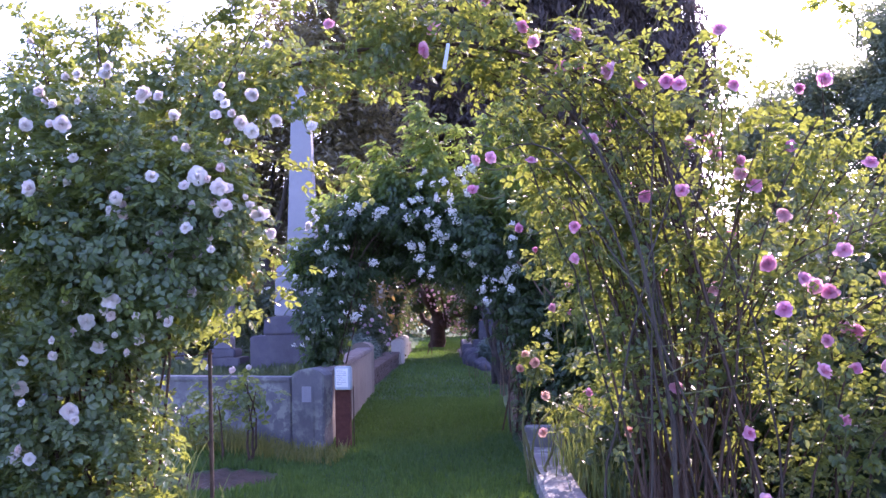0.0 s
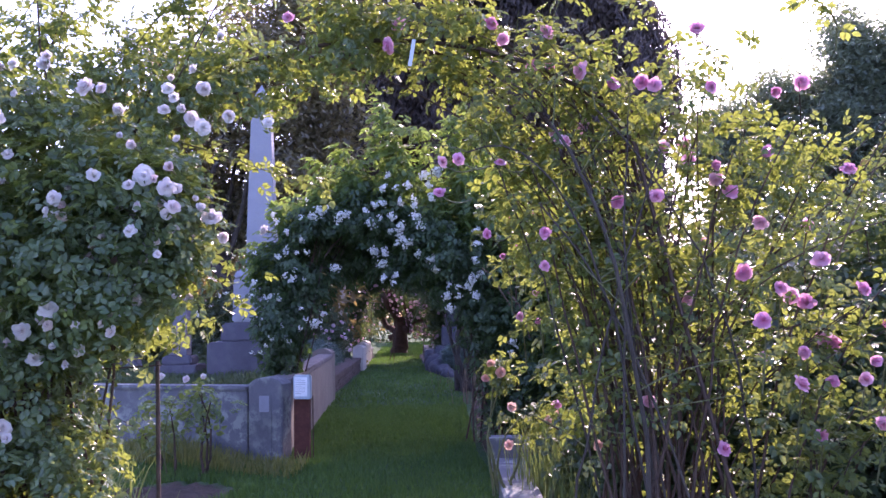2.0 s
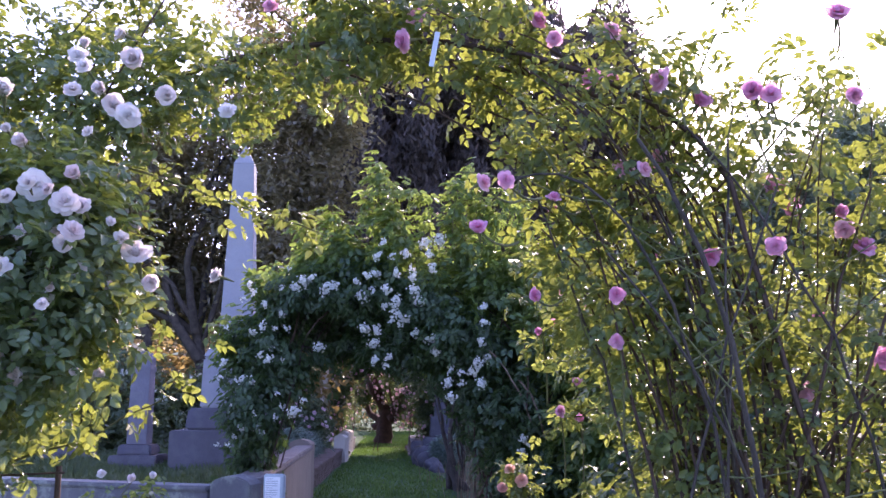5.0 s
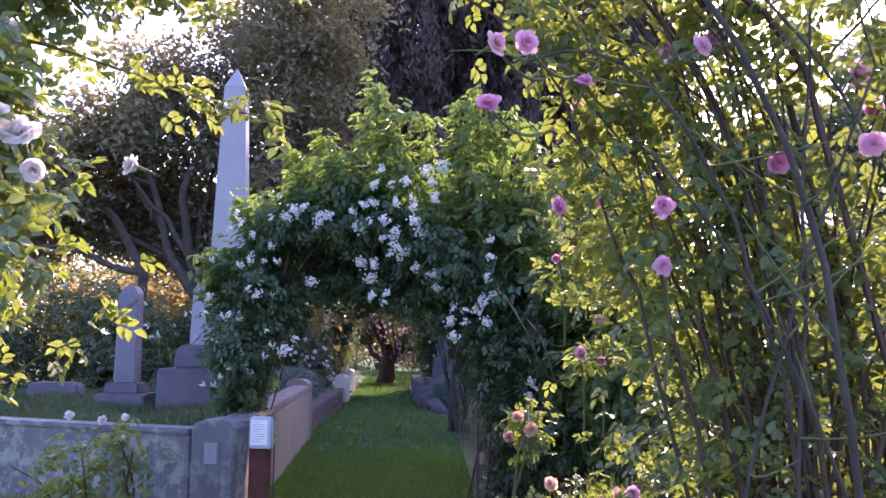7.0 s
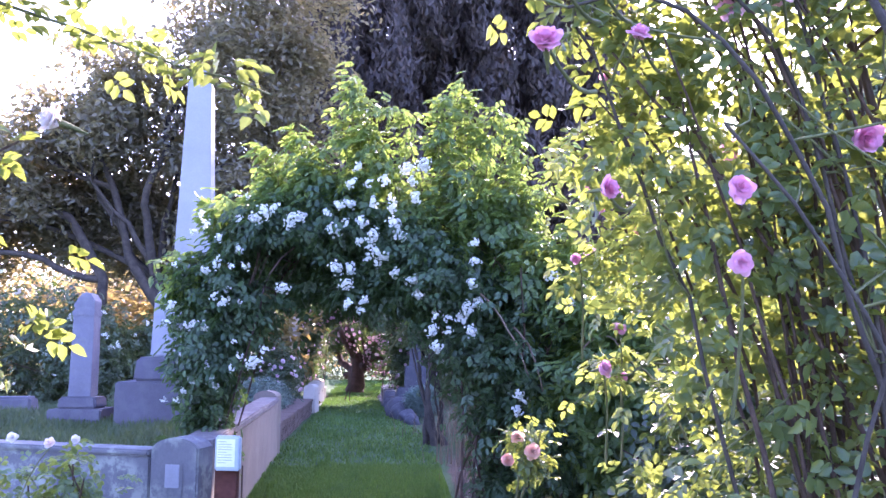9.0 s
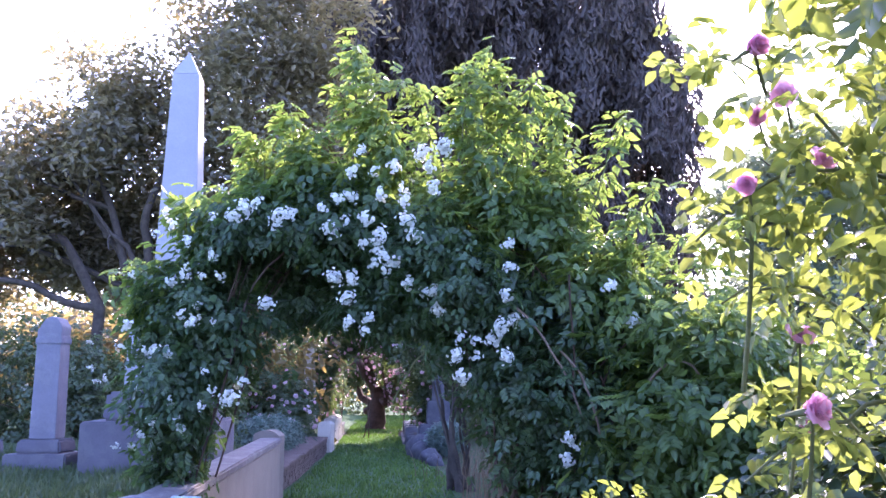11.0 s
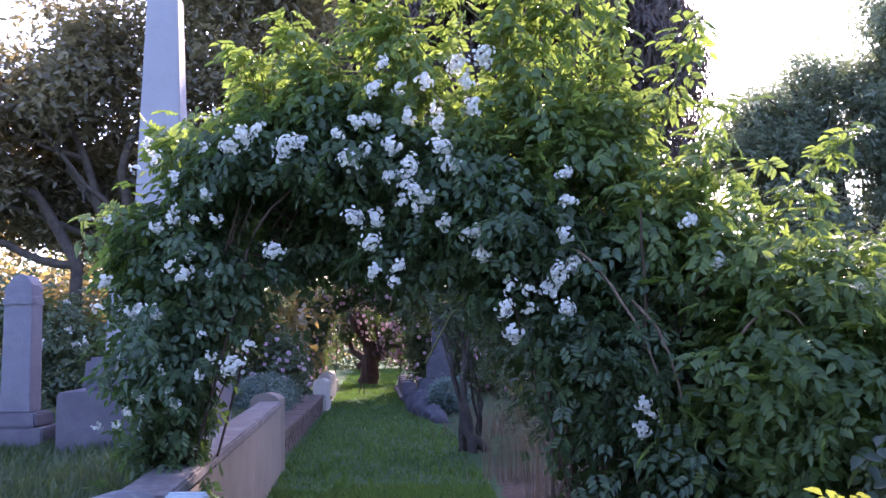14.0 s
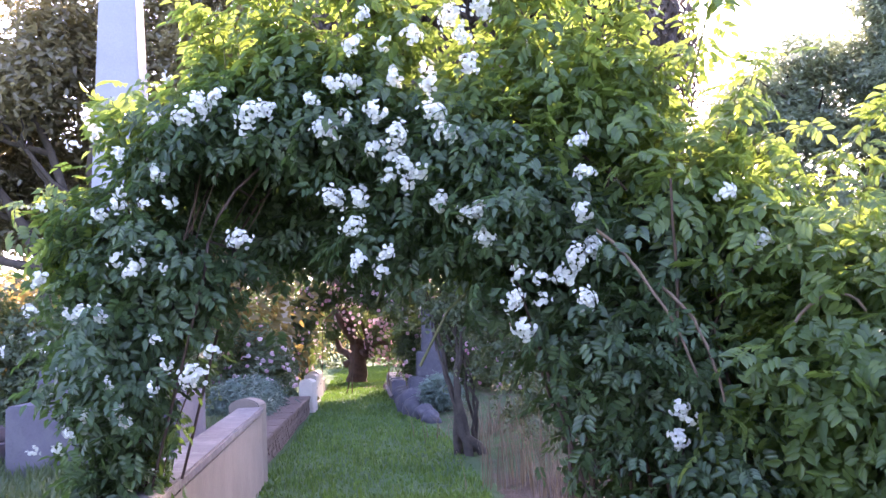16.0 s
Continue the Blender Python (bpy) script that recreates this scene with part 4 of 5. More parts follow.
leafy_branch(white_rose, (-1.4, 3.85, 1.3), (-1.0, 3.82, 1.42), (-0.58, 3.8, 1.64), M_YOUNG_SUNLIT, 26)
leafy_branch(white_rose, (-1.1, 3.9, 2.5), (-0.6, 3.85, 2.33), (-0.14, 3.8, 2.16), M_YOUNG_SUNLIT, 40)
leafy_branch(white_rose, (-2.2, 3.8, 2.6), (-1.9, 3.7, 3.0), (-1.55, 3.6, 3.3), M_WHITE_LEAF, 40)
leafy_branch(white_rose, (-2.6, 3.8, 2.4), (-2.3, 3.7, 2.75), (-1.95, 3.6, 3.12), M_WHITE_LEAF, 34)
leafy_branch(white_rose, (-2.4, 3.8, 2.4), (-2.35, 3.7, 2.8), (-2.4, 3.6, 3.3), M_DRY, 8)
for p0, p1, p2, n in (((-1.9, 3.9, 2.7), (-1.7, 3.85, 3.05), (-1.3, 3.8, 3.3), 44), ((-1.5, 3.9, 2.75), (-1.2, 3.9, 3.1), (-0.8, 3.85, 3.35), 46), ((-1.2, 3.95, 2.8), (-0.9, 3.9, 3.1), (-0.5, 3.9, 3.3), 40),
                      ((-2.4, 3.9, 2.6), (-2.2, 3.85, 3.0), (-1.9, 3.8, 3.25), 40), ((-1.7, 3.9, 2.8), (-1.65, 3.85, 3.2), (-1.5, 3.8, 3.5), 34), ((-1.0, 3.95, 2.9), (-0.95, 3.9, 3.2), (-1.0, 3.85, 3.5), 34), ((-2.1, 3.9, 2.8), (-2.15, 3.85, 3.1), (-2.3, 3.8, 3.4), 30)):
    leafy_branch(white_rose, p0, p1, p2, M_WHITE_LEAF, n)
for p0, p1, p2, n in (((1.9, 4.2, 1.7), (1.95, 4.1, 2.15), (1.98, 4.05, 2.5), 22), ((2.1, 4.2, 1.8), (2.2, 4.1, 2.2), (2.32, 4.05, 2.5), 20), ((2.2, 4.2, 1.9), (2.4, 4.1, 2.25), (2.62, 4.0, 2.46), 24),
                      ((1.5, 4.1, 2.4), (1.75, 4.0, 2.7), (2.05, 3.85, 2.86), 22), ((1.2, 4.1, 2.6), (1.35, 4.0, 2.9), (1.45, 3.9, 3.15), 26), ((0.9, 4.1, 2.8), (1.0, 4.0, 3.05), (1.1, 3.95, 3.3), 24), ((0.5, 4.1, 3.0), (0.55, 4.0, 3.2), (0.62, 3.95, 3.4), 20), ((2.35, 3.7, 2.75), (2.3, 3.65, 2.95), (2.1, 3.6, 2.98), 16)):
    leafy_branch(pink_rose, p0, p1, p2, M_YOUNG_SUNLIT, n)
leafy_branch(pink_rose, (2.35, 4.2, 1.3), (2.45, 4.15, 1.75), (2.72, 4.1, 2.35), M_DRY, 5, (0.5, 0.7), M_DRY, 0.008)
leafy_branch(pink_rose, (1.2, 5.4, 1.9), (1.0, 5.35, 2.2), (0.7, 5.3, 2.3), M_YOUNG_SUNLIT, 34)
leafy_branch(pink_rose, (1.25, 5.4, 1.5), (1.0, 5.35, 1.75), (0.76, 5.3, 1.72), M_YOUNG_SUNLIT, 30)
leafy_branch(pink_rose, (1.2, 5.4, 1.2), (1.0, 5.35, 1.5), (0.82, 5.3, 1.5), M_YOUNG_SUNLIT, 24)
leafy_branch(pink_rose, (1.2, 5.1, 1.9), (0.88, 5.0, 1.95), (0.64, 4.9, 1.8), M_YOUNG_SUNLIT, 36)
leafy_branch(pink_rose, (1.2, 5.1, 1.5), (0.92, 5.0, 1.5), (0.7, 4.9, 1.38), M_YOUNG_SUNLIT, 16)
leafy_branch(pink_rose, (1.3, 4.9, 0.7), (1.1, 4.85, 1.0), (0.86, 4.8, 1.15), M_YOUNG_SUNLIT, 18)

wire = thing("support_wire", "thin rusty horizontal support wire through the bush", "wire", 0, 0, -0.07)
v, f = tube([(-3.4, 3.62, 1.22), (-2.2, 3.6, 1.25), (-1.6, 3.6, 1.25), (-0.98, 3.62, 1.28)], 0.004, 0.004, 5)
bulk("strand", v, f, M_CANE, wire)
v, f = tube([(-1.0, 3.64, -0.05), (-1.0, 3.64, 0.6), (-1.01, 3.64, 1.3)], 0.012, 0.01, 6)
bulk("stake", v, f, M_CANE, wire, "slim brown stake")
for x in (-1.9, -3.4):
    v, f = tube([(x, 3.64, -0.05), (x, 3.64, 0.6), (x, 3.62, 1.24)], 0.012, 0.01, 6)
    bulk("stake", v, f, M_CANE, wire, "slim brown stake")


def tag_strip():
    t = thing("hanging_tag", "narrow pale metal plant tag hanging from the arch", "tag", 0.29, 3.72, 2.77)
    b = part("strip", block(-0.01, 0.01, -0.0015, 0.0015, -0.08, 0.06, 0.001), M_TAG, t)
    b.matrix_basis = pose(0, 0, 0, 0, 10, 0)
    v, f = tube([(0.012, 0, 0.07), (0.02, 0.01, 0.1), (0.03, 0.03, 0.13)], 0.002, 0.002, 5)
    bulk("wire", v, f, M_METAL, t)


tag_strip()

# white rambler on the second arch
front = 9.3
# dark-leaved masses: old growth, with shade of underside and core put into colour
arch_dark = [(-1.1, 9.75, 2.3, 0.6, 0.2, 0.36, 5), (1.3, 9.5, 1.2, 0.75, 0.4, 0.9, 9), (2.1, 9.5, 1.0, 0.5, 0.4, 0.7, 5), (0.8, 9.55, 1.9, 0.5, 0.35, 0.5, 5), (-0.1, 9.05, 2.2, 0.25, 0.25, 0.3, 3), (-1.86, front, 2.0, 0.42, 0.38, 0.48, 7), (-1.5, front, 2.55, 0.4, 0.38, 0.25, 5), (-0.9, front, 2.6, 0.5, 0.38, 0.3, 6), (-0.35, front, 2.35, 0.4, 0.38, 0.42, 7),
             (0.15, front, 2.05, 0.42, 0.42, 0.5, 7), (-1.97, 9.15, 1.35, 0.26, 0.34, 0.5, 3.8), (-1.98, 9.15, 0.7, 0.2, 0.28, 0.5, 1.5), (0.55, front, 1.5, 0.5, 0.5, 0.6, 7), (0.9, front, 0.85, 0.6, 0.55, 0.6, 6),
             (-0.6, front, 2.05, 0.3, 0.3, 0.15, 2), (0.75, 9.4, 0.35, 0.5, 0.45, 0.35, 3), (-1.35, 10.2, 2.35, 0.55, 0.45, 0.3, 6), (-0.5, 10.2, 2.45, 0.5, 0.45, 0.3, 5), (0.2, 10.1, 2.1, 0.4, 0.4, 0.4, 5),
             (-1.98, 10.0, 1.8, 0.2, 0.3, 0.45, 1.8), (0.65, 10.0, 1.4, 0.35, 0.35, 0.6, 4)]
# light-leaved masses: young growth, also painting sun and skylight on top and right
arch_light = [(-1.75, 9.4, 2.75, 0.35, 0.3, 0.2, 2.5), (-1.3, 9.45, 2.95, 0.38, 0.3, 0.25, 4), (-0.9, 9.4, 2.9, 0.4, 0.35, 0.22, 3.5), (-2.2, 9.3, 2.15, 0.18, 0.25, 0.22, 0.8), (-0.62, 9.3, 3.15, 0.14, 0.18, 0.3, 1.6), (0.2, 9.35, 3.05, 0.15, 0.2, 0.3, 1.2), (0.55, 9.35, 2.9, 0.2, 0.25, 0.25, 1.3), (0.35, 9.4, 2.62, 0.5, 0.4, 0.32, 6),
              (-0.2, 9.4, 2.75, 0.35, 0.35, 0.22, 2.5), (0.8, 9.3, 2.2, 0.45, 0.45, 0.35, 5.5), (1.3, 9.2, 1.85, 0.5, 0.5, 0.35, 6), (1.85, 9.1, 1.6, 0.5, 0.5, 0.4, 7), (1.5, 8.95, 1.2, 0.6, 0.5, 0.45, 11), (2.3, 9.05, 1.2, 0.5, 0.5, 0.5, 8),
              (1.65, 8.95, 0.6, 0.6, 0.5, 0.5, 9)]
tops = [(-0.55, 9.35, 3.65, 0.1), (0.05, 9.4, 3.6, 0.15), (0.35, 9.4, 3.5, 0.2), (1.0, 9.3, 3.0, 0.15), (1.6, 9.2, 2.5, 0.2), (2.2, 9.1, 2.0, 0.25), (-1.5, 9.4, 2.9, 0.2)]
rambler = rose_bush("white_rambler_rose", "rambler rose with white flower clusters smothering the arch", arch_dark, M_ARCH_OLD_SHADE, 4700, 4.2, 0.075,
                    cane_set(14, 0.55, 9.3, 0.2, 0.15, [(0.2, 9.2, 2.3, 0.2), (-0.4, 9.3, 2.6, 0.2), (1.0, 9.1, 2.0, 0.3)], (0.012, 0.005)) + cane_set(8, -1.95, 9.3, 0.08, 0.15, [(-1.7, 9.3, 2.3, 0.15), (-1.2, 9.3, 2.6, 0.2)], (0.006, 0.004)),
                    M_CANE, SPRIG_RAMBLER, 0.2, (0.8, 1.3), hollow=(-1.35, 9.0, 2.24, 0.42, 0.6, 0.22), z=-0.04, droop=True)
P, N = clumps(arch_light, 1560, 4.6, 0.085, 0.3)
spires = []
for x, z, lean in ((-0.8, 4.05, 0.0), (-0.7, 3.9, 0.05), (-0.6, 3.75, 0.08), (-0.9, 3.7, -0.1), (0.02, 3.8, 0.03), (0.2, 4.0, 0.06), (0.32, 3.85, 0.1), (0.5, 3.75, 0.12), (0.72, 3.6, 0.2), (0.8, 3.3, 0.3), (1.12, 3.35, 0.35), (1.33, 2.95, 0.35), (1.2, 2.75, 0.35), (1.5, 2.5, 0.35), (1.8, 2.3, 0.35), (2.1, 2.05, 0.3), (-1.25, 3.5, -0.1), (-1.6, 3.35, -0.15), (-1.45, 3.3, -0.05), (-1.05, 3.4, 0.05), (-2.05, 2.85, -0.2), (1.7, 2.1, 0.3), (1.95, 1.75, 0.3)):
    y = 9.3 + rng.normal() * 0.08
    spires.append((bowed((x - lean - 0.05, y, z - 1.2), (x - lean * 0.6, y, z - 0.6), (x, y, z), 11, 0.006), 0.007, 0.003))
for pts, r0, r1 in cane_set(16, 0.3, 9.4, 0.6, 0.15, tops, (0.007, 0.003)) + spires:
    v, f = tube(pts[4:], r0, r1, 5)
    bulk("young_shoot", v, f, M_CANE_GREEN, rambler, smooth=True)
    k = 40
    at = rng.uniform(0.55, 0.999, k) * (len(pts) - 1)
    i = np.minimum(at.astype(int), len(pts) - 2)
    q = pts[i] + (pts[i + 1] - pts[i]) * (at - i)[:, None]
    P = np.concatenate([P, q + rng.normal(size=q.shape) * 0.03])
    N = np.concatenate([N, rng.normal(size=q.shape) * 0.4 + np.array([0, -0.2, 0.8])])
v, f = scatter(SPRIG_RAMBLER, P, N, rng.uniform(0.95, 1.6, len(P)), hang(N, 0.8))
tagged(bulk("young_lit_foliage", v, f, M_ARCH_LEAF, rambler, "fresh light green young leaves, their pale tone also standing for light on the outside"), kind="stuff")
M_TAN = bark_material("tan_cane", (0.12, 0.08, 0.055), (0.24, 0.17, 0.12), 12)
for p0, p1, p2 in (((0.36, 8.86, 1.98), (0.58, 8.8, 1.7), (0.76, 8.8, 1.28)), ((0.62, 8.86, 1.72), (0.78, 8.8, 1.5), (0.86, 8.8, 1.2)), ((1.15, 8.75, 1.5), (1.3, 8.7, 1.64), (1.46, 8.7, 1.56))):
    v, f = tube(bowed(p0, p1, p2, 9, 0.004), 0.009, 0.006, 6)
    bulk("old_cane", v, f, M_TAN, rambler, "bare tan old cane", True)
cluster_top = [-0.43, 2.9, -0.25, 3.03, -0.11, 3.06, -0.2, 2.91, -0.17, 2.77, -0.71, 2.89, -0.66, 3.03, -0.52, 2.73, -0.36, 2.69, -0.61, 2.57, -0.63, 2.41, -0.52, 2.45, -0.35, 2.55, -0.29, 2.45, -0.85, 2.5,
               -0.8, 2.7, -0.91, 2.65, -0.73, 2.73, -0.49, 2.31, -0.43, 2.28, -0.34, 2.15, -0.16, 2.09, -0.14, 1.97, -0.83, 2.19, -0.7, 2.17, -0.74, 2.05, -0.72, 1.89, -0.59, 1.92, -1.44, 2.65, -1.35, 2.68,
               -1.19, 2.59, -1.12, 2.61, -1.51, 2.6, -1.8, 2.43, -1.64, 2.34, -1.69, 2.2, -1.81, 2.26, -1.92, 2.17, -1.73, 2.01, -1.76, 1.89, -1.62, 1.9, -1.57, 2.78, -1.64, 2.59]
cluster_side = [-2.01, 2.48, -1.96, 2.63, 0.31, 2.4, 0.32, 2.24, 0.3, 2.06, 0.35, 1.91, 0.26, 1.85, 0.21, 1.78, 0.29, 1.67, -0.03, 1.68, 0.01, 1.55, -1.26, 2.02, -1.98, 1.72, -1.9, 1.7, -2.09, 1.47, -1.6, 1.46,
                -1.66, 1.36, -1.98, 1.26, -2.13, 1.1, -2.22, 1.1, -1.78, 1.21, -1.49, 1.41, -1.65, 1.58, -2.17, 2.21, -2.18, 1.88, 0.67, 1.17, 0.66, 1.04, 0.95, 2.12, 1.09, 1.9, -2.05, 1.18, -2.2, 1.73, -1.87, 1.38]
for xz in (cluster_top, cluster_side):
    for x, z in zip(xz[::2], xz[1::2]):
        ob = new("flower_head", CLUSTERS[int(rng.choice((1, 3, 3)))] if x < -1.55 else CLUSTERS[int(rng.integers(3))])
        ob.parent = rambler
        ob.matrix_basis = pose(x, 8.84 + rng.normal() * 0.03, z, rng.uniform(-20, 20), rng.uniform(0, 360), rng.uniform(-25, 25)) @ Matrix.Scale(rng.uniform(0.62, 0.85) if x < -1.55 else rng.uniform(0.78, 1.0), 4)
        if rng.random() < 0.3:
            ob = new("flower_head", CLUSTERS[3])
            ob.parent = rambler
            ob.matrix_basis = pose(x + rng.normal() * 0.1, 8.86, z + rng.normal() * 0.08, 0, rng.uniform(0, 360), rng.uniform(-25, 25))


# ---- smaller planting ----
def shrub(name, label, blobs, mat, count, per, spread, template=SPRIG_SMALL, stems=6, size=(0.9, 1.5), category="shrub", group="", flowers=0, meshes=None, shell=0.4, flower_size=(0.7, 1.1), bark=None):
    t = thing(name, label, category, 0, 0, 0, group)
    for i in range(stems):
        b = blobs[i % len(blobs)]
        x, y = b[0] + rng.normal() * b[3] * 0.3, b[1] + rng.normal() * b[4] * 0.2
        g = float(ground_height(x, y)) - 0.03
        pts = bowed((x, y, g), (x + rng.normal() * 0.1, y, (g + b[2]) / 2), (b[0] + rng.normal() * b[3] * 0.6, b[1] + rng.normal() * b[4] * 0.4, b[2] + b[5] * rng.uniform(0.2, 0.9)), 7, 0.01)
        v, f = tube(pts, 0.016, 0.005, 5)
        bulk("stem", v, f, bark or M_CANE, t)
    P, N = clumps(blobs, count, per, spread, shell)
    keep = P[:, 2] > ground_height(P[:, 0], P[:, 1]) + 0.02
    v, f = scatter(template, P[keep], N[keep], rng.uniform(*size, keep.sum()))
    tagged(bulk("foliage", v, f, mat, t), kind="stuff")
    for i in range(flowers):
        b = blobs[int(rng.integers(len(blobs)))]
        d = rng.normal(size=3)
        d[1] = -abs(d[1]) - 0.3
        d /= np.linalg.norm(d)
        p = np.array(b[:3]) + d * np.array(b[3:6]) * rng.uniform(0.95, 1.12)
        if p[2] < float(ground_height(p[0], p[1])) + 0.1:
            continue
        bloom(meshes, t, tuple(p), tuple(d + np.array([0, -0.4, 0.2])), rng.uniform(*flower_size), calyx=False)
    return t


shrub("small_white_rose", "small rose shrub with three white blooms before the wall", [(-2.15, 7.2, 0.62, 0.28, 0.2, 0.22, 1), (-2.6, 7.3, 0.45, 0.3, 0.2, 0.3, 1)], M_WHITE_LEAF, 60, 3, 0.05, SPRIG_ROSE, 5, category="rose bush")
small = thing("white_rose_spray", "spray of white blooms above the plot wall", "rose bush", 0, 0, 0)
v, f = tube(bowed((-2.5, 7.25, 0), (-2.45, 7.1, 0.5), (-2.2, 7.0, 0.9), 8), 0.008, 0.003, 5)
bulk("cane", v, f, M_CANE_GREEN, small)
for x, z in ((-2.45, 0.93), (-2.22, 0.9), (-2.06, 0.92)):
    bloom(PALES, small, (x, 7.0, z), (0.2, -1, 0.5), 0.9, calyx=False)


def blades(name, label, x, y, n, height, spread, mat, width=0.012, category="plant", lean=0.6):
    x0, y0 = x + rng.normal(size=n) * spread, y + rng.normal(size=n) * spread
    z0 = ground_height(x0, y0) - 0.01
    h = height * rng.uniform(0.5, 1.1, n)
    th = rng.uniform(0, 2 * np.pi, n)
    vs, fs = [], []
    seg = 5
    t = np.linspace(0, 1, seg)
    reach = rng.uniform(0.1, lean, n) * h
    for i in range(n):
        d = np.array([math.cos(th[i]), math.sin(th[i]), 0])
        s = np.array([-d[1], d[0], 0]) * width
        c = np.array([x0[i], y0[i], z0[i]]) + d * (reach[i] * t ** 2)[:, None] + np.array([0, 0, 1]) * (h[i] * (t - 0.25 * lean * t ** 2))[:, None]
        w = (1 - 0.85 * t)[:, None]
        v = np.stack([c - s * w, c + s * w], axis=1).reshape(-1, 3)
        f = np.array([(2 * k, 2 * k + 1, 2 * k + 3, 2 * k + 2) for k in range(seg - 1)])
        vs.append(v)
        fs.append(f + i * 2 * seg)
    return tagged(bulk(name, np.concatenate(vs), np.concatenate(fs), mat), label, category, kind="stuff")


blades("sedge_clump", "arching pale green sedge at the bush foot", -1.9, 4.7, 150, 0.7, 0.16, M_SEDGE, 0.012)
blades("sedge_clump", "arching pale green sedge at the bush foot", -2.25, 4.8, 120, 0.6, 0.18, M_SEDGE, 0.012)
shrub("green_shrub", "low dense dark green shrub behind the pink rose canes", [(1.5, 5.75, 0.55, 0.5, 0.4, 0.5, 2), (2.3, 5.7, 0.65, 0.6, 0.45, 0.6, 3), (3.0, 5.6, 0.7, 0.6, 0.45, 0.65, 3)], M_SHRUB_DARK, 900, 4, 0.07, SPRIG_SMALL, 8, (0.9, 1.5))
blades("dry_grass", "tall dry straw-coloured stems beside the lawn", 0.42, 11.8, 75, 1.35, 0.17, M_DRY, 0.004, lean=0.55)
blades("dry_grass", "tall dry straw-coloured stems beside the lawn", 0.5, 10.8, 70, 1.15, 0.16, M_DRY, 0.004, lean=0.55)
blades("dry_grass", "tall dry straw-coloured stems beside the lawn", 0.1, 13.4, 80, 0.9, 0.2, M_DRY, 0.005, lean=0.3)
blades("dry_grass", "short dry tangle at the edge of the bed", -0.05, 17.2, 160, 0.6, 0.35, M_DRY, 0.007, lean=0.6)
blades("weed_clump", "feathery grey-green weeds behind the kerb", 1.0, 6.3, 200, 0.75, 0.16, M_SEDGE, 0.007, lean=0.3)
blades("weed_clump", "feathery grey-green weeds behind the kerb", 1.25, 5.7, 160, 0.6, 0.2, M_SEDGE, 0.007, lean=0.4)

peach = shrub("peach_rose", "young rose with yellow-green leaves and peach blooms", [(0.6, 6.25, 0.95, 0.13, 0.12, 0.16, 2), (0.75, 6.0, 0.6, 0.2, 0.15, 0.25, 1), (1.0, 5.9, 0.62, 0.18, 0.15, 0.15, 1)], M_PINK_LEAF, 55, 3, 0.04, SPRIG_ROSE, 5, (0.6, 1.0), "rose bush", bark=M_CANE_GREEN)
for x, y, z in ((0.55, 6.15, 1.05), (0.62, 6.15, 0.98), (0.5, 6.2, 0.93), (0.71, 5.65, 0.77), (0.97, 5.8, 0.66), (1.05, 5.8, 0.7), (1.25, 5.0, 0.6), (0.68, 5.7, 0.5)):
    bloom(PEACHES, peach, (x, y, z), (rng.normal() * 0.4, -1, 0.3), rng.uniform(0.8, 1.1), calyx=False)

shrub("lavender_mound", "rounded grey-green lavender mound inside the low wall", [(-4.0, 18.4, 0.42, 0.55, 0.8, 0.45, 3), (-4.15, 20.0, 0.45, 0.5, 0.9, 0.4, 2)], M_LAVENDER, 2600, 6, 0.06, (TUFT[0] * np.array([0.35, 0.6, 0.6]), TUFT[1]), 3, (0.6, 1.0), "lavender", shell=0.7)
shrub("lavender_mound", "rounded grey lavender beside the rocks", [(-0.9, 20.9, 0.4, 0.35, 0.4, 0.3, 1)], M_LAVENDER, 800, 6, 0.05, (TUFT[0] * np.array([0.35, 0.6, 0.6]), TUFT[1]), 3, (0.6, 1.0), "lavender", shell=0.7)

# shrubs behind the raised plot
for i, (x, y, r, h) in enumerate([(-6.6, 15.6, 1.3, 1.1), (-8.9, 15.0, 1.5, 1.2), (-5.0, 16.6, 1.0, 0.85), (-10.8, 14.0, 1.5, 1.3)]):
    shrub("rose_shrub", "loose grey-green rose shrub dotted with small white blooms", [(x, y, 0.6 + h * 0.75, r, r * 0.7, h, 3), (x + 0.6 * r, y - 0.3, 0.6 + h * 0.45, r * 0.6, r * 0.5, h * 0.6, 1)], M_SHRUB, 950, 4, 0.09, SPRIG_SMALL, 9, (1.0, 1.7), "rose bush", "shrub roses behind the plot", 26, CLUSTERS[1:2] + CLUSTERS[3:])

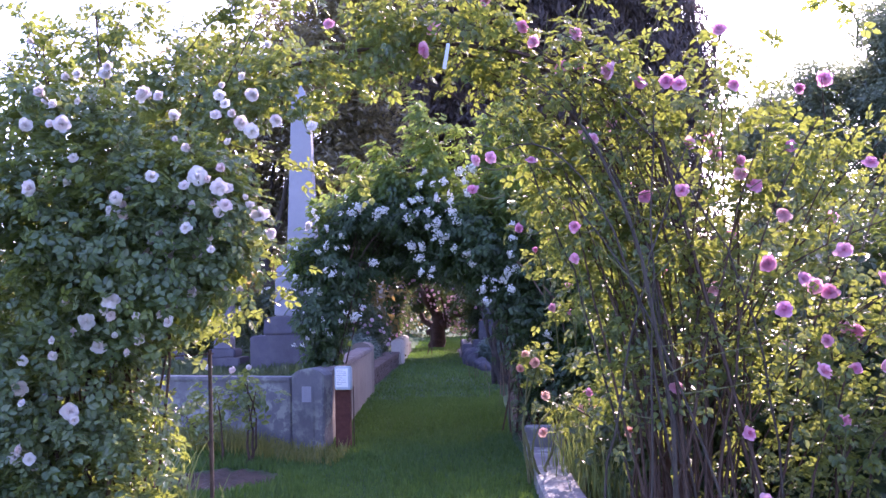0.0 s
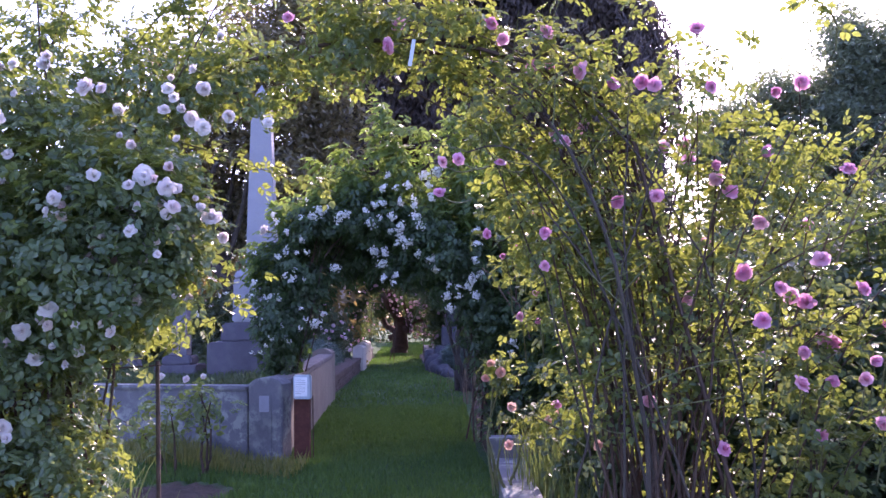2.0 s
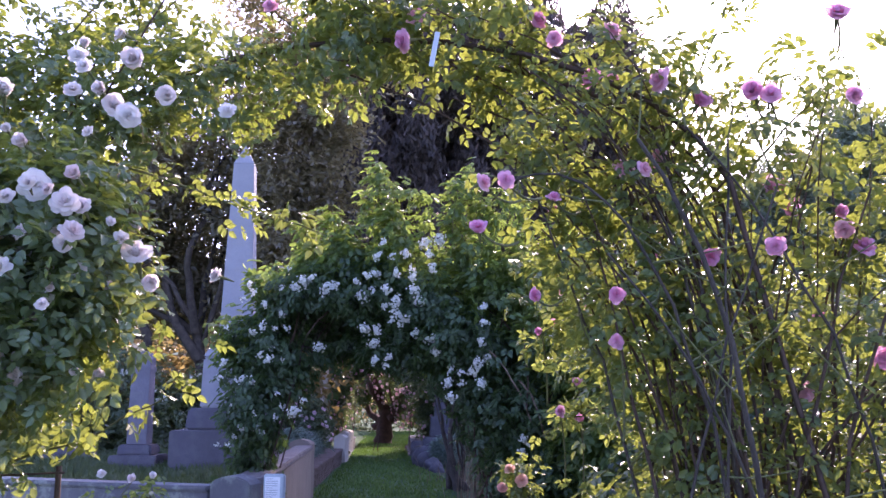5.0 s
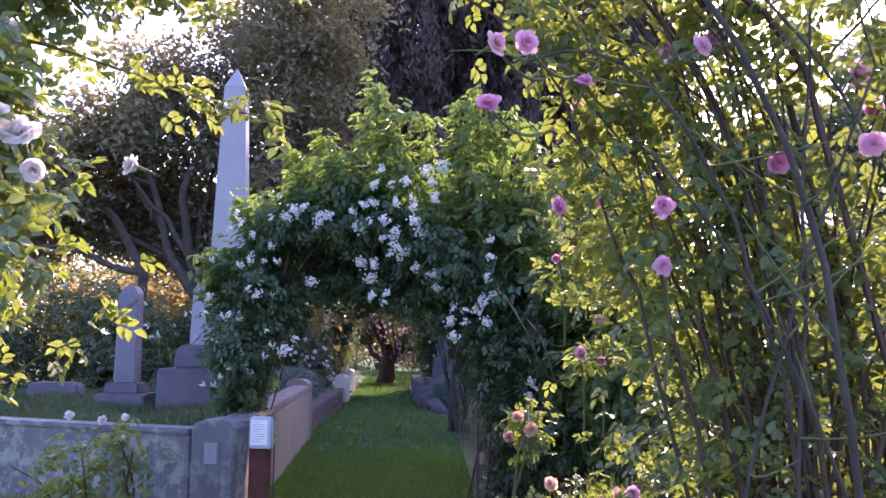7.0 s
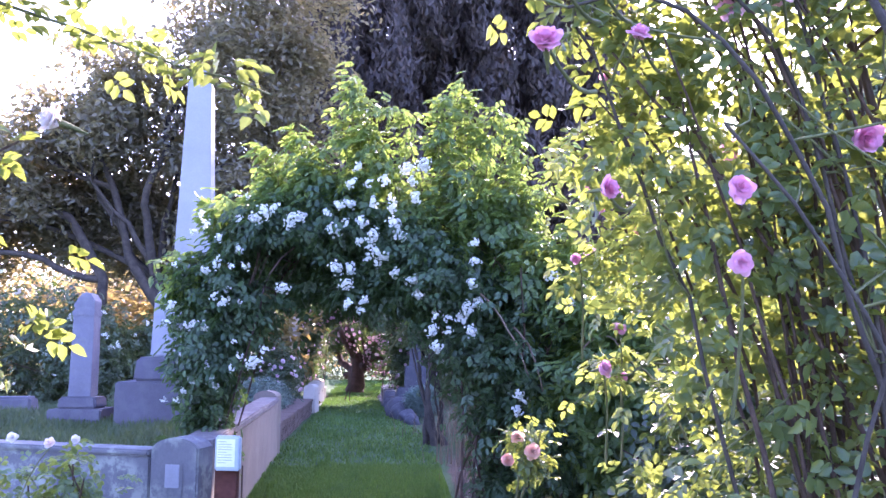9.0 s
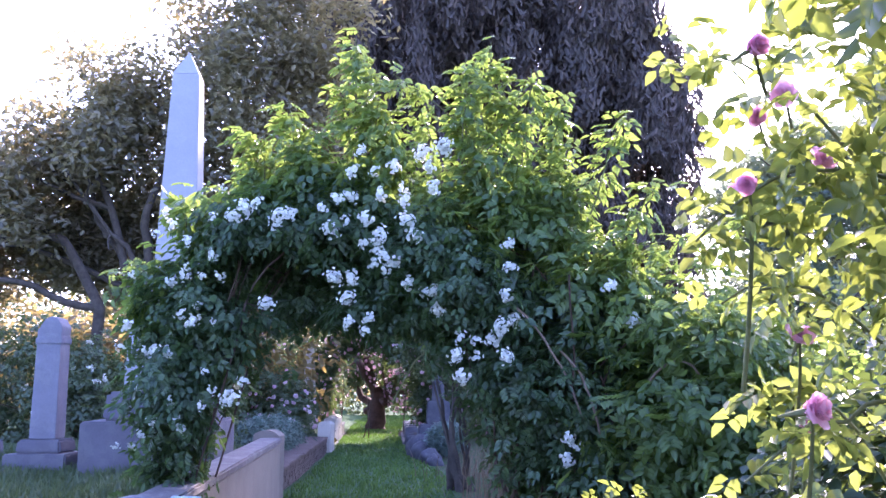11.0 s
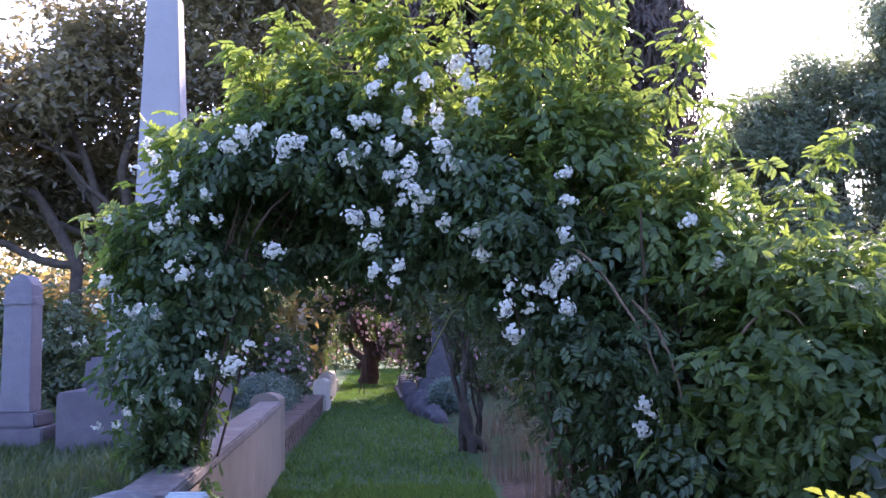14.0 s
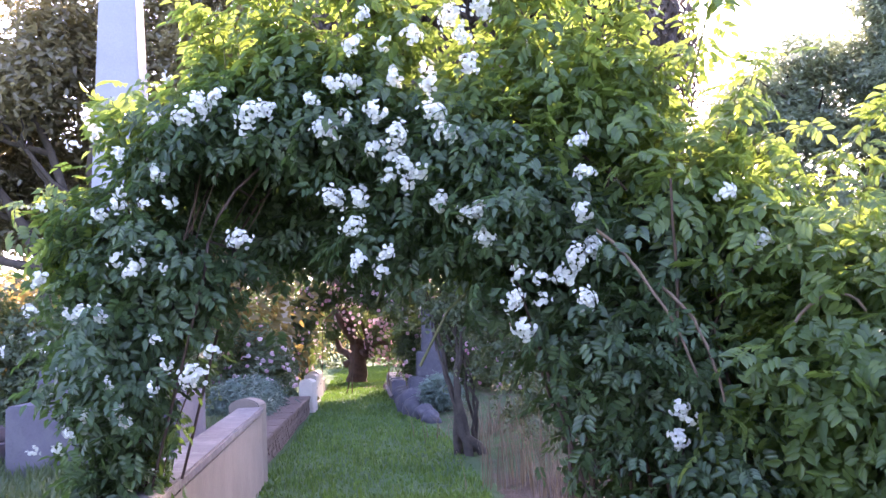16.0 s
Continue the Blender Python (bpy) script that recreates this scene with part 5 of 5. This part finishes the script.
# shrubs beside the second arch and the lawn
for x, y, z, r, h, mat in [(2.6, 10.5, 0.7, 0.9, 0.8, M_SHRUB), (3.7, 9.5, 0.7, 1.0, 0.9, M_SHRUB), (4.2, 12.5, 1.3, 1.4, 1.3, M_SHRUB_DARK), (1.6, 12.0, 0.9, 0.9, 0.9, M_SHRUB_DARK), (3.2, 6.8, 0.6, 0.8, 0.7, M_SHRUB), (2.3, 6.9, 0.9, 0.85, 1.0, M_SHRUB_DARK), (3.2, 5.7, 1.0, 0.9, 1.1, M_SHRUB_DARK), (1.95, 7.9, 0.55, 0.5, 0.6, M_SHRUB), (4.3, 5.0, 0.7, 0.9, 0.8, M_SHRUB), (3.9, 9.2, 1.3, 1.1, 1.3, M_SHRUB), (5.3, 9.9, 1.6, 1.4, 1.6, M_SHRUB), (3.7, 7.6, 0.9, 0.9, 0.9, M_SHRUB)]:
    shrub("garden_shrub", "rounded grey-green garden shrub behind the roses", [(x, y, z, r, r * 0.8, h, 1)], mat, 800, 4, 0.09, SPRIG_SMALL, 7, (1.0, 1.6), "shrub", "shrubs east of the lawn")

# twisted shrub beside the lawn
tw = thing("twisted_shrub", "dark twisted old rose trunk with sparse leaves", "rose bush", 0, 0, 0)
for k in range(7):
    x, y = -0.35 + rng.normal() * 0.08, 15.8 + rng.normal() * 0.1
    v, f = tube(bowed((x, y, -0.03), (x - 0.1 + rng.normal() * 0.12, y, 0.9), (x - 0.35 + rng.normal() * 0.3, y + rng.normal() * 0.2, 2.2 + rng.normal() * 0.3), 12, 0.025), 0.07 if k < 3 else 0.03, 0.008, 6)
    bulk("cane", v, f, M_BARK, tw, smooth=True)
P, N = clumps([(-0.6, 15.8, 2.1, 0.8, 0.5, 0.6, 3), (0.1, 15.8, 1.6, 0.7, 0.5, 0.8, 3), (0.5, 15.6, 0.9, 0.5, 0.5, 0.8, 2)], 700, 4, 0.08, 0.2)
v, f = scatter(SPRIG_SMALL, P, N, rng.uniform(0.8, 1.4, len(P)))
tagged(bulk("foliage", v, f, M_SHRUB, tw), kind="stuff")

# far rose arches and the trees beyond
for x, y, z, r, h in [(-5.3, 23.5, 1.0, 1.2, 0.85), (-6.6, 22.0, 1.3, 1.2, 1.1), (-6.6, 26.6, 1.5, 1.1, 1.2), (-7.2, 25.5, 1.8, 1.6, 1.6), (-0.6, 26.5, 1.4, 1.1, 1.2), (-1.6, 29.5, 1.7, 1.0, 1.4), (0.6, 24.5, 1.3, 1.1, 1.2), (-6.2, 30.5, 1.9, 1.3, 1.7), (-8.2, 30.0, 2.0, 1.5, 1.8), (-7.0, 35.0, 2.2, 1.6, 2.0), (-1.4, 34.0, 2.0, 1.3, 1.8), (-3.0, 39.0, 2.3, 1.6, 2.1), (0.6, 31.0, 1.9, 1.4, 1.8)]:
    shrub("far_rose", "far rose bush speckled with dusky pink blooms", [(x, y, z, r, r * 0.8, h, 2), (x + 0.5, y - 0.4, z * 0.6, r * 0.7, r * 0.6, h * 0.7, 1)], M_SHRUB, 700, 4, 0.11, SPRIG_SMALL, 6, (1.2, 2.0), "rose bush", "roses along the far lawn", 85, FARPINKS, flower_size=(0.7, 1.2))
far_arch = [(-4.8, 27.5, 2.0, 0.6, 0.6, 0.7, 2), (-4.2, 27.5, 2.6, 0.6, 0.6, 0.4, 2), (-3.4, 27.5, 2.75, 0.6, 0.6, 0.35, 2), (-2.6, 27.5, 2.5, 0.6, 0.6, 0.5, 2), (-2.0, 27.5, 1.8, 0.5, 0.6, 0.9, 2), (-4.9, 27.5, 1.1, 0.4, 0.5, 0.8, 2), (-1.8, 27.5, 0.9, 0.5, 0.5, 0.8, 1.5)]
shrub("far_arch_rose", "climbing rose forming a pink-flecked arch across the lawn", far_arch, M_SHRUB_DARK, 1500, 4, 0.1, SPRIG_SMALL, 10, (1.2, 2.0), "rose bush", "", 130, FARPINKS, flower_size=(0.8, 1.2))


def lumpy(blobs, k, shrink=0.5):
    """Breaks large crown masses into many uneven smaller ones."""
    out = []
    for x, y, z, rx, ry, rz, w in blobs:
        for i in range(k):
            d = rng.normal(size=3)
            d *= rng.uniform(0.35, 0.95) / np.linalg.norm(d)
            q = rng.uniform(0.6, 1.25) * shrink
            out.append((x + d[0] * rx, y + d[1] * ry, z + d[2] * rz, rx * q, ry * q, rz * q, w * 0.15))
    return out


def limb_tree(name, label, x, y, trunk_h, trunk_r, crown, mat, bark, count, per, spread, template, size, limbs=9, lean=(0, 0), shell=0.35, fork=0.5):
    t = thing(name, label, "tree", 0, 0, 0)
    g = float(ground_height(x, y)) - 0.1
    top = np.array((x + lean[0], y + lean[1], g + trunk_h))
    pts = bowed((x, y, g), (x + lean[0] * 0.3, y + lean[1] * 0.3, g + trunk_h * 0.5), top, 9, trunk_r * 0.12)
    v, f = tube(pts, trunk_r * 1.2, trunk_r * 0.7, 10)
    bulk("trunk", v, f, bark, t, smooth=True)
    for i in range(limbs):
        b = crown[i % len(crown)]
        k = rng.uniform(fork, 1.0)
        s = pts[int(k * 8)]
        e = np.array(b[:3]) + rng.normal(size=3) * np.array(b[3:6]) * 0.4
        c = (s + e) / 2 + rng.normal(size=3) * 0.5 + np.array([0, 0, 0.3])
        lp = bowed(s, c, e, 9, 0.06)
        v, f = tube(lp, trunk_r * 0.5, trunk_r * 0.1, 7)
        bulk("limb", v, f, bark, t, smooth=True)
        for q in range(3):
            s2 = lp[4 + q]
            e2 = s2 + rng.normal(size=3) * np.array(b[3:6]) * 0.45 + np.array([0, 0, 0.3])
            v, f = tube(bowed(s2, (s2 + e2) / 2 + rng.normal(size=3) * 0.1, e2, 6, 0.02), trunk_r * 0.16, trunk_r * 0.04, 5)
            bulk("branch", v, f, bark, t, smooth=True)
    P, N = clumps(lumpy(crown, 14, 0.36) if trunk_h > 2 else crown, count, per, spread, shell)
    v, f = scatter(template, P, N, rng.uniform(*size, len(P)))
    tagged(bulk("crown", v, f, mat, t), kind="stuff")
    return t


blossom = limb_tree("blossom_tree", "small blossom tree with a stout red-brown trunk at the lawn's end", -4.15, 33.2, 1.5, 0.3,
                    [(-3.9, 33.4, 2.2, 1.3, 0.8, 0.7, 3), (-3.1, 33.2, 1.3, 0.7, 0.7, 0.8, 1.6), (-4.9, 33.3, 1.9, 0.5, 0.6, 0.5, 1)], M_SHRUB_DARK, M_BARK_RED, 520, 4, 0.12, SPRIG_SMALL, (1.2, 2.0), 6)
for k in range(240):
    b = [(-3.9, 33.3, 2.1, 1.35, 0.9, 0.8), (-3.1, 33.1, 1.3, 0.8, 0.7, 0.85)][k % 2]
    d = rng.normal(size=3)
    d[1] = -abs(d[1]) - 0.3
    d /= np.linalg.norm(d)
    bloom(FARPINKS, blossom, tuple(np.array(b[:3]) + d * np.array(b[3:6])), tuple(d), rng.uniform(0.8, 1.3), calyx=False)


magnolia = limb_tree("magnolia_tree", "broad magnolia with glossy dark leaves and bronze undersides", -6.1, 19.5, 3.1, 0.15,
                     [(-5.6, 19.5, 6.6, 1.6, 1.5, 1.5, 5), (-7.6, 19.5, 6.2, 1.6, 1.5, 1.2, 6), (-9.4, 19.3, 5.2, 1.5, 1.4, 1.0, 5), (-4.6, 19.8, 4.8, 1.1, 1.3, 1.2, 4), (-5.0, 20, 8.4, 1.6, 1.4, 1.6, 4), (-11.2, 19.3, 4.4, 1.3, 1.3, 1.0, 4), (-7.2, 19.5, 7.5, 1.2, 1.3, 0.8, 1.8), (-8.6, 19.4, 6.3, 1.1, 1.2, 0.6, 1.6), (-3.9, 20, 6.5, 1.0, 1.2, 1.3, 3), (-3.4, 20.3, 8.2, 1.3, 1.2, 1.3, 3), (-4.9, 20.3, 10.2, 1.7, 1.3, 1.4, 3), (-5.2, 20.2, 3.6, 0.9, 0.8, 0.8, 3), (-6.9, 20.6, 3.9, 1.6, 0.6, 1.1, 6), (-9.0, 20.6, 3.9, 1.8, 0.6, 1.1, 6), (-8.0, 20.5, 5.0, 2.2, 0.7, 0.8, 5), (-11.0, 20.4, 3.6, 1.4, 0.7, 1.0, 4)],
                     M_MAGNOLIA, M_BARK, 10500, 7, 0.27, LEAF_ONE, (1.2, 1.9), 7, (-0.35, 0), 0.2, 0.85)
for pts, r in (([(-7.2, 19.2, 0.4), (-7.4, 19.2, 2.9), (-8.2, 19.2, 4.2), (-9.6, 19.2, 4.8), (-10.8, 19.3, 5.2)], 0.13), ([(-6.3, 19.4, 2.4), (-6.9, 19.2, 3.4), (-7.25, 19.1, 4.8), (-8.2, 19.1, 6.2)], 0.12),
               ([(-6.4, 19.4, 3.0), (-6.55, 19.2, 4.2), (-6.2, 19.2, 5.6), (-5.9, 19.3, 7.0)], 0.11), ([(-7.4, 19.2, 2.9), (-8.6, 19.0, 3.3), (-9.9, 19.0, 3.4), (-11.2, 19.0, 4.2)], 0.08), ([(-7.25, 19.1, 4.8), (-7.9, 19.0, 5.0), (-9.1, 19.0, 5.6)], 0.06)):
    pts = np.concatenate([bowed(a, (np.array(a) + b) / 2 + rng.normal(size=3) * 0.08, b, 5) for a, b in zip(pts, pts[1:])])
    v, f = tube(pts[np.r_[True, np.abs(np.diff(pts, axis=0)).sum(axis=1) > 1e-6]], r, r * 0.4, 8)
    bulk("limb", v, f, M_BARK, magnolia, "crooked dark limb", True)

limb_tree("oak_tree", "large dark green oak beyond the roses", 10.5, 30, 4.0, 0.4,
          [(8.4, 29.5, 6.6, 1.9, 1.8, 1.7, 4), (10.5, 30, 8.0, 2.2, 2, 1.8, 4), (12.6, 30, 9.6, 2.6, 2.2, 2.3, 5), (9.2, 29.5, 4.2, 2.3, 2, 1.5, 4), (12.5, 29.5, 6, 2.8, 2, 2.0, 5), (15.5, 30, 9.5, 2.8, 2.2, 3.0, 5), (15.5, 29.5, 5, 2.8, 2, 2.5, 4), (8.0, 29, 2.4, 1.8, 1.8, 1.4, 3), (11.5, 29, 2.4, 2.5, 1.8, 1.6, 3)],
          M_RIGHT_TREE, M_BARK, 15000, 7, 0.32, LEAF_ONE, (1.4, 2.2), 18, (0.3, 0), 0.0, 0.4)
limb_tree("oak_tree", "dark green oak standing further back", 19.5, 27, 4.5, 0.4,
          [(19, 27, 9, 3, 2.5, 3.5, 5), (20, 27, 5, 3, 2.5, 2.5, 4), (22, 26, 8, 2.5, 2.5, 3.5, 3)],
          M_RIGHT_TREE, M_BARK, 3000, 7, 0.25, LEAF_ONE, (2.0, 3.0), 12, (0, 0), 0.3, 0.4)


def cypress():
    t = thing("cypress_tree", "huge dark brownish-green cypress behind the arches", "tree", 0, 0, 0)
    cx, cy = -0.55, 28.5
    v, f = tube([(cx, cy, -0.1), (cx, cy, 4), (cx, cy, 10), (cx, cy, 17)], 0.6, 0.15, 10)
    bulk("trunk", v, f, M_BARK, t, smooth=True)
    P, N = [], []
    for k in range(740):
        a, hgt = rng.uniform(0, 2 * np.pi), rng.uniform(3.4, 13.4)
        lim = 6.7 * math.sqrt(max(0.05, 1 - max(0.0, (hgt - 7.5) / 6.4) ** 5)) * (0.72 + 0.28 * min(1, (hgt - 1) / 3))
        r = lim * math.sqrt(rng.uniform(0.0, 0.95))
        base = np.array([cx + math.cos(a) * r, cy + math.sin(a) * r * 0.6, hgt])
        if hgt < 5.0 and base[1] > cy:
            continue
        n = 320
        u = rng.uniform(0, 1, n)
        plume = rng.uniform(1.6, 2.8)
        rad = 0.62 * np.sin(np.pi * np.clip(0.08 + 0.92 * u, 0, 1)) ** 0.7 * rng.uniform(0.4, 1.0, n)
        b = rng.uniform(0, 2 * np.pi, n)
        q = base + np.stack([np.cos(b) * rad, np.sin(b) * rad, u * plume - 0.8], 1)
        P.append(q)
        N.append(np.stack([np.cos(b), np.sin(b), 0.2 * np.ones(n)], 1) + rng.normal(size=(n, 3)) * 0.35)
    P, N = np.concatenate(P), np.concatenate(N)
    v, f = scatter((TUFT[0] * np.array([0.95, 0.85, 1.0]), TUFT[1]), P, N, rng.uniform(0.9, 1.6, len(P)), rng.normal(size=len(P)) * 0.5)
    tagged(bulk("crown", v, f, M_CYPRESS, t), kind="stuff")


cypress()


# ---- distant woods that close the view ----
def woods(name, label, boxes, count, mat, size):
    blobs = [(x, y, z, rx, ry, rz, 1) for x, y, z, rx, ry, rz in boxes]
    P, N = clumps(blobs, count, 5, 0.4, 0.4)
    v, f = scatter(LEAF_ONE, P, N, rng.uniform(*size, len(P)))
    return tagged(bulk(name, v, f, mat), label, "woods", kind="stuff")


ring = [(x + rng.normal(), 60 + rng.normal() * 2, rng.uniform(1.5, 3.5), 4.5, 2, rng.uniform(2.5, 4.5)) for x in range(-44, 46, 4)]
back_row = [(x + rng.normal(), 48 + rng.normal(), rng.uniform(2.0, 5.0), 3, 1.5, rng.uniform(3, 4.0)) for x in range(-24, 26, 2)]
hedge = [(x, 46 + rng.normal() * 0.3, 0.9, 0.9, 0.6, 1.1) for x in np.arange(-16, 6, 1.2)]
woods("back_hedge", "low dark hedge across the end of the lawn", hedge, 1800, M_SHRUB_DARK, (1.2, 2.2))
woods("back_thicket", "dark tangled thicket at the end of the lawn", back_row, 6500, M_SHRUB_DARK, (2.5, 4.5))
woods("far_woods", "hazy far trees closing the cemetery", ring, 5200, M_FAR, (3.0, 5.0))
side = [(-20 + rng.normal(), y, rng.uniform(2, 3.5), 2.5, 3, rng.uniform(2.5, 4)) for y in range(4, 46, 5)] + [(x, 24.5, 1.9, 1.6, 1.0, 1.7) for x in (-5.5, -7.5, -9.5, -11.5)] + [(-13 + rng.normal(), 24 + rng.normal(), 1.6, 2.0, 1.5, 1.6), (-9.5, 25, 1.7, 2.2, 1.5, 1.7)]
woods("west_woods", "sunlit yellowish thicket beyond the magnolia", side, 2600, M_FAR, (2.0, 3.5))
side = [(17 + rng.normal(), y, rng.uniform(1.5, 2.5), 2.5, 3, rng.uniform(2, 3)) for y in range(-6, 22, 5)]
woods("east_woods", "dark green hedge east of the garden", side, 1200, M_RIGHT_TREE, (2.0, 3.5))
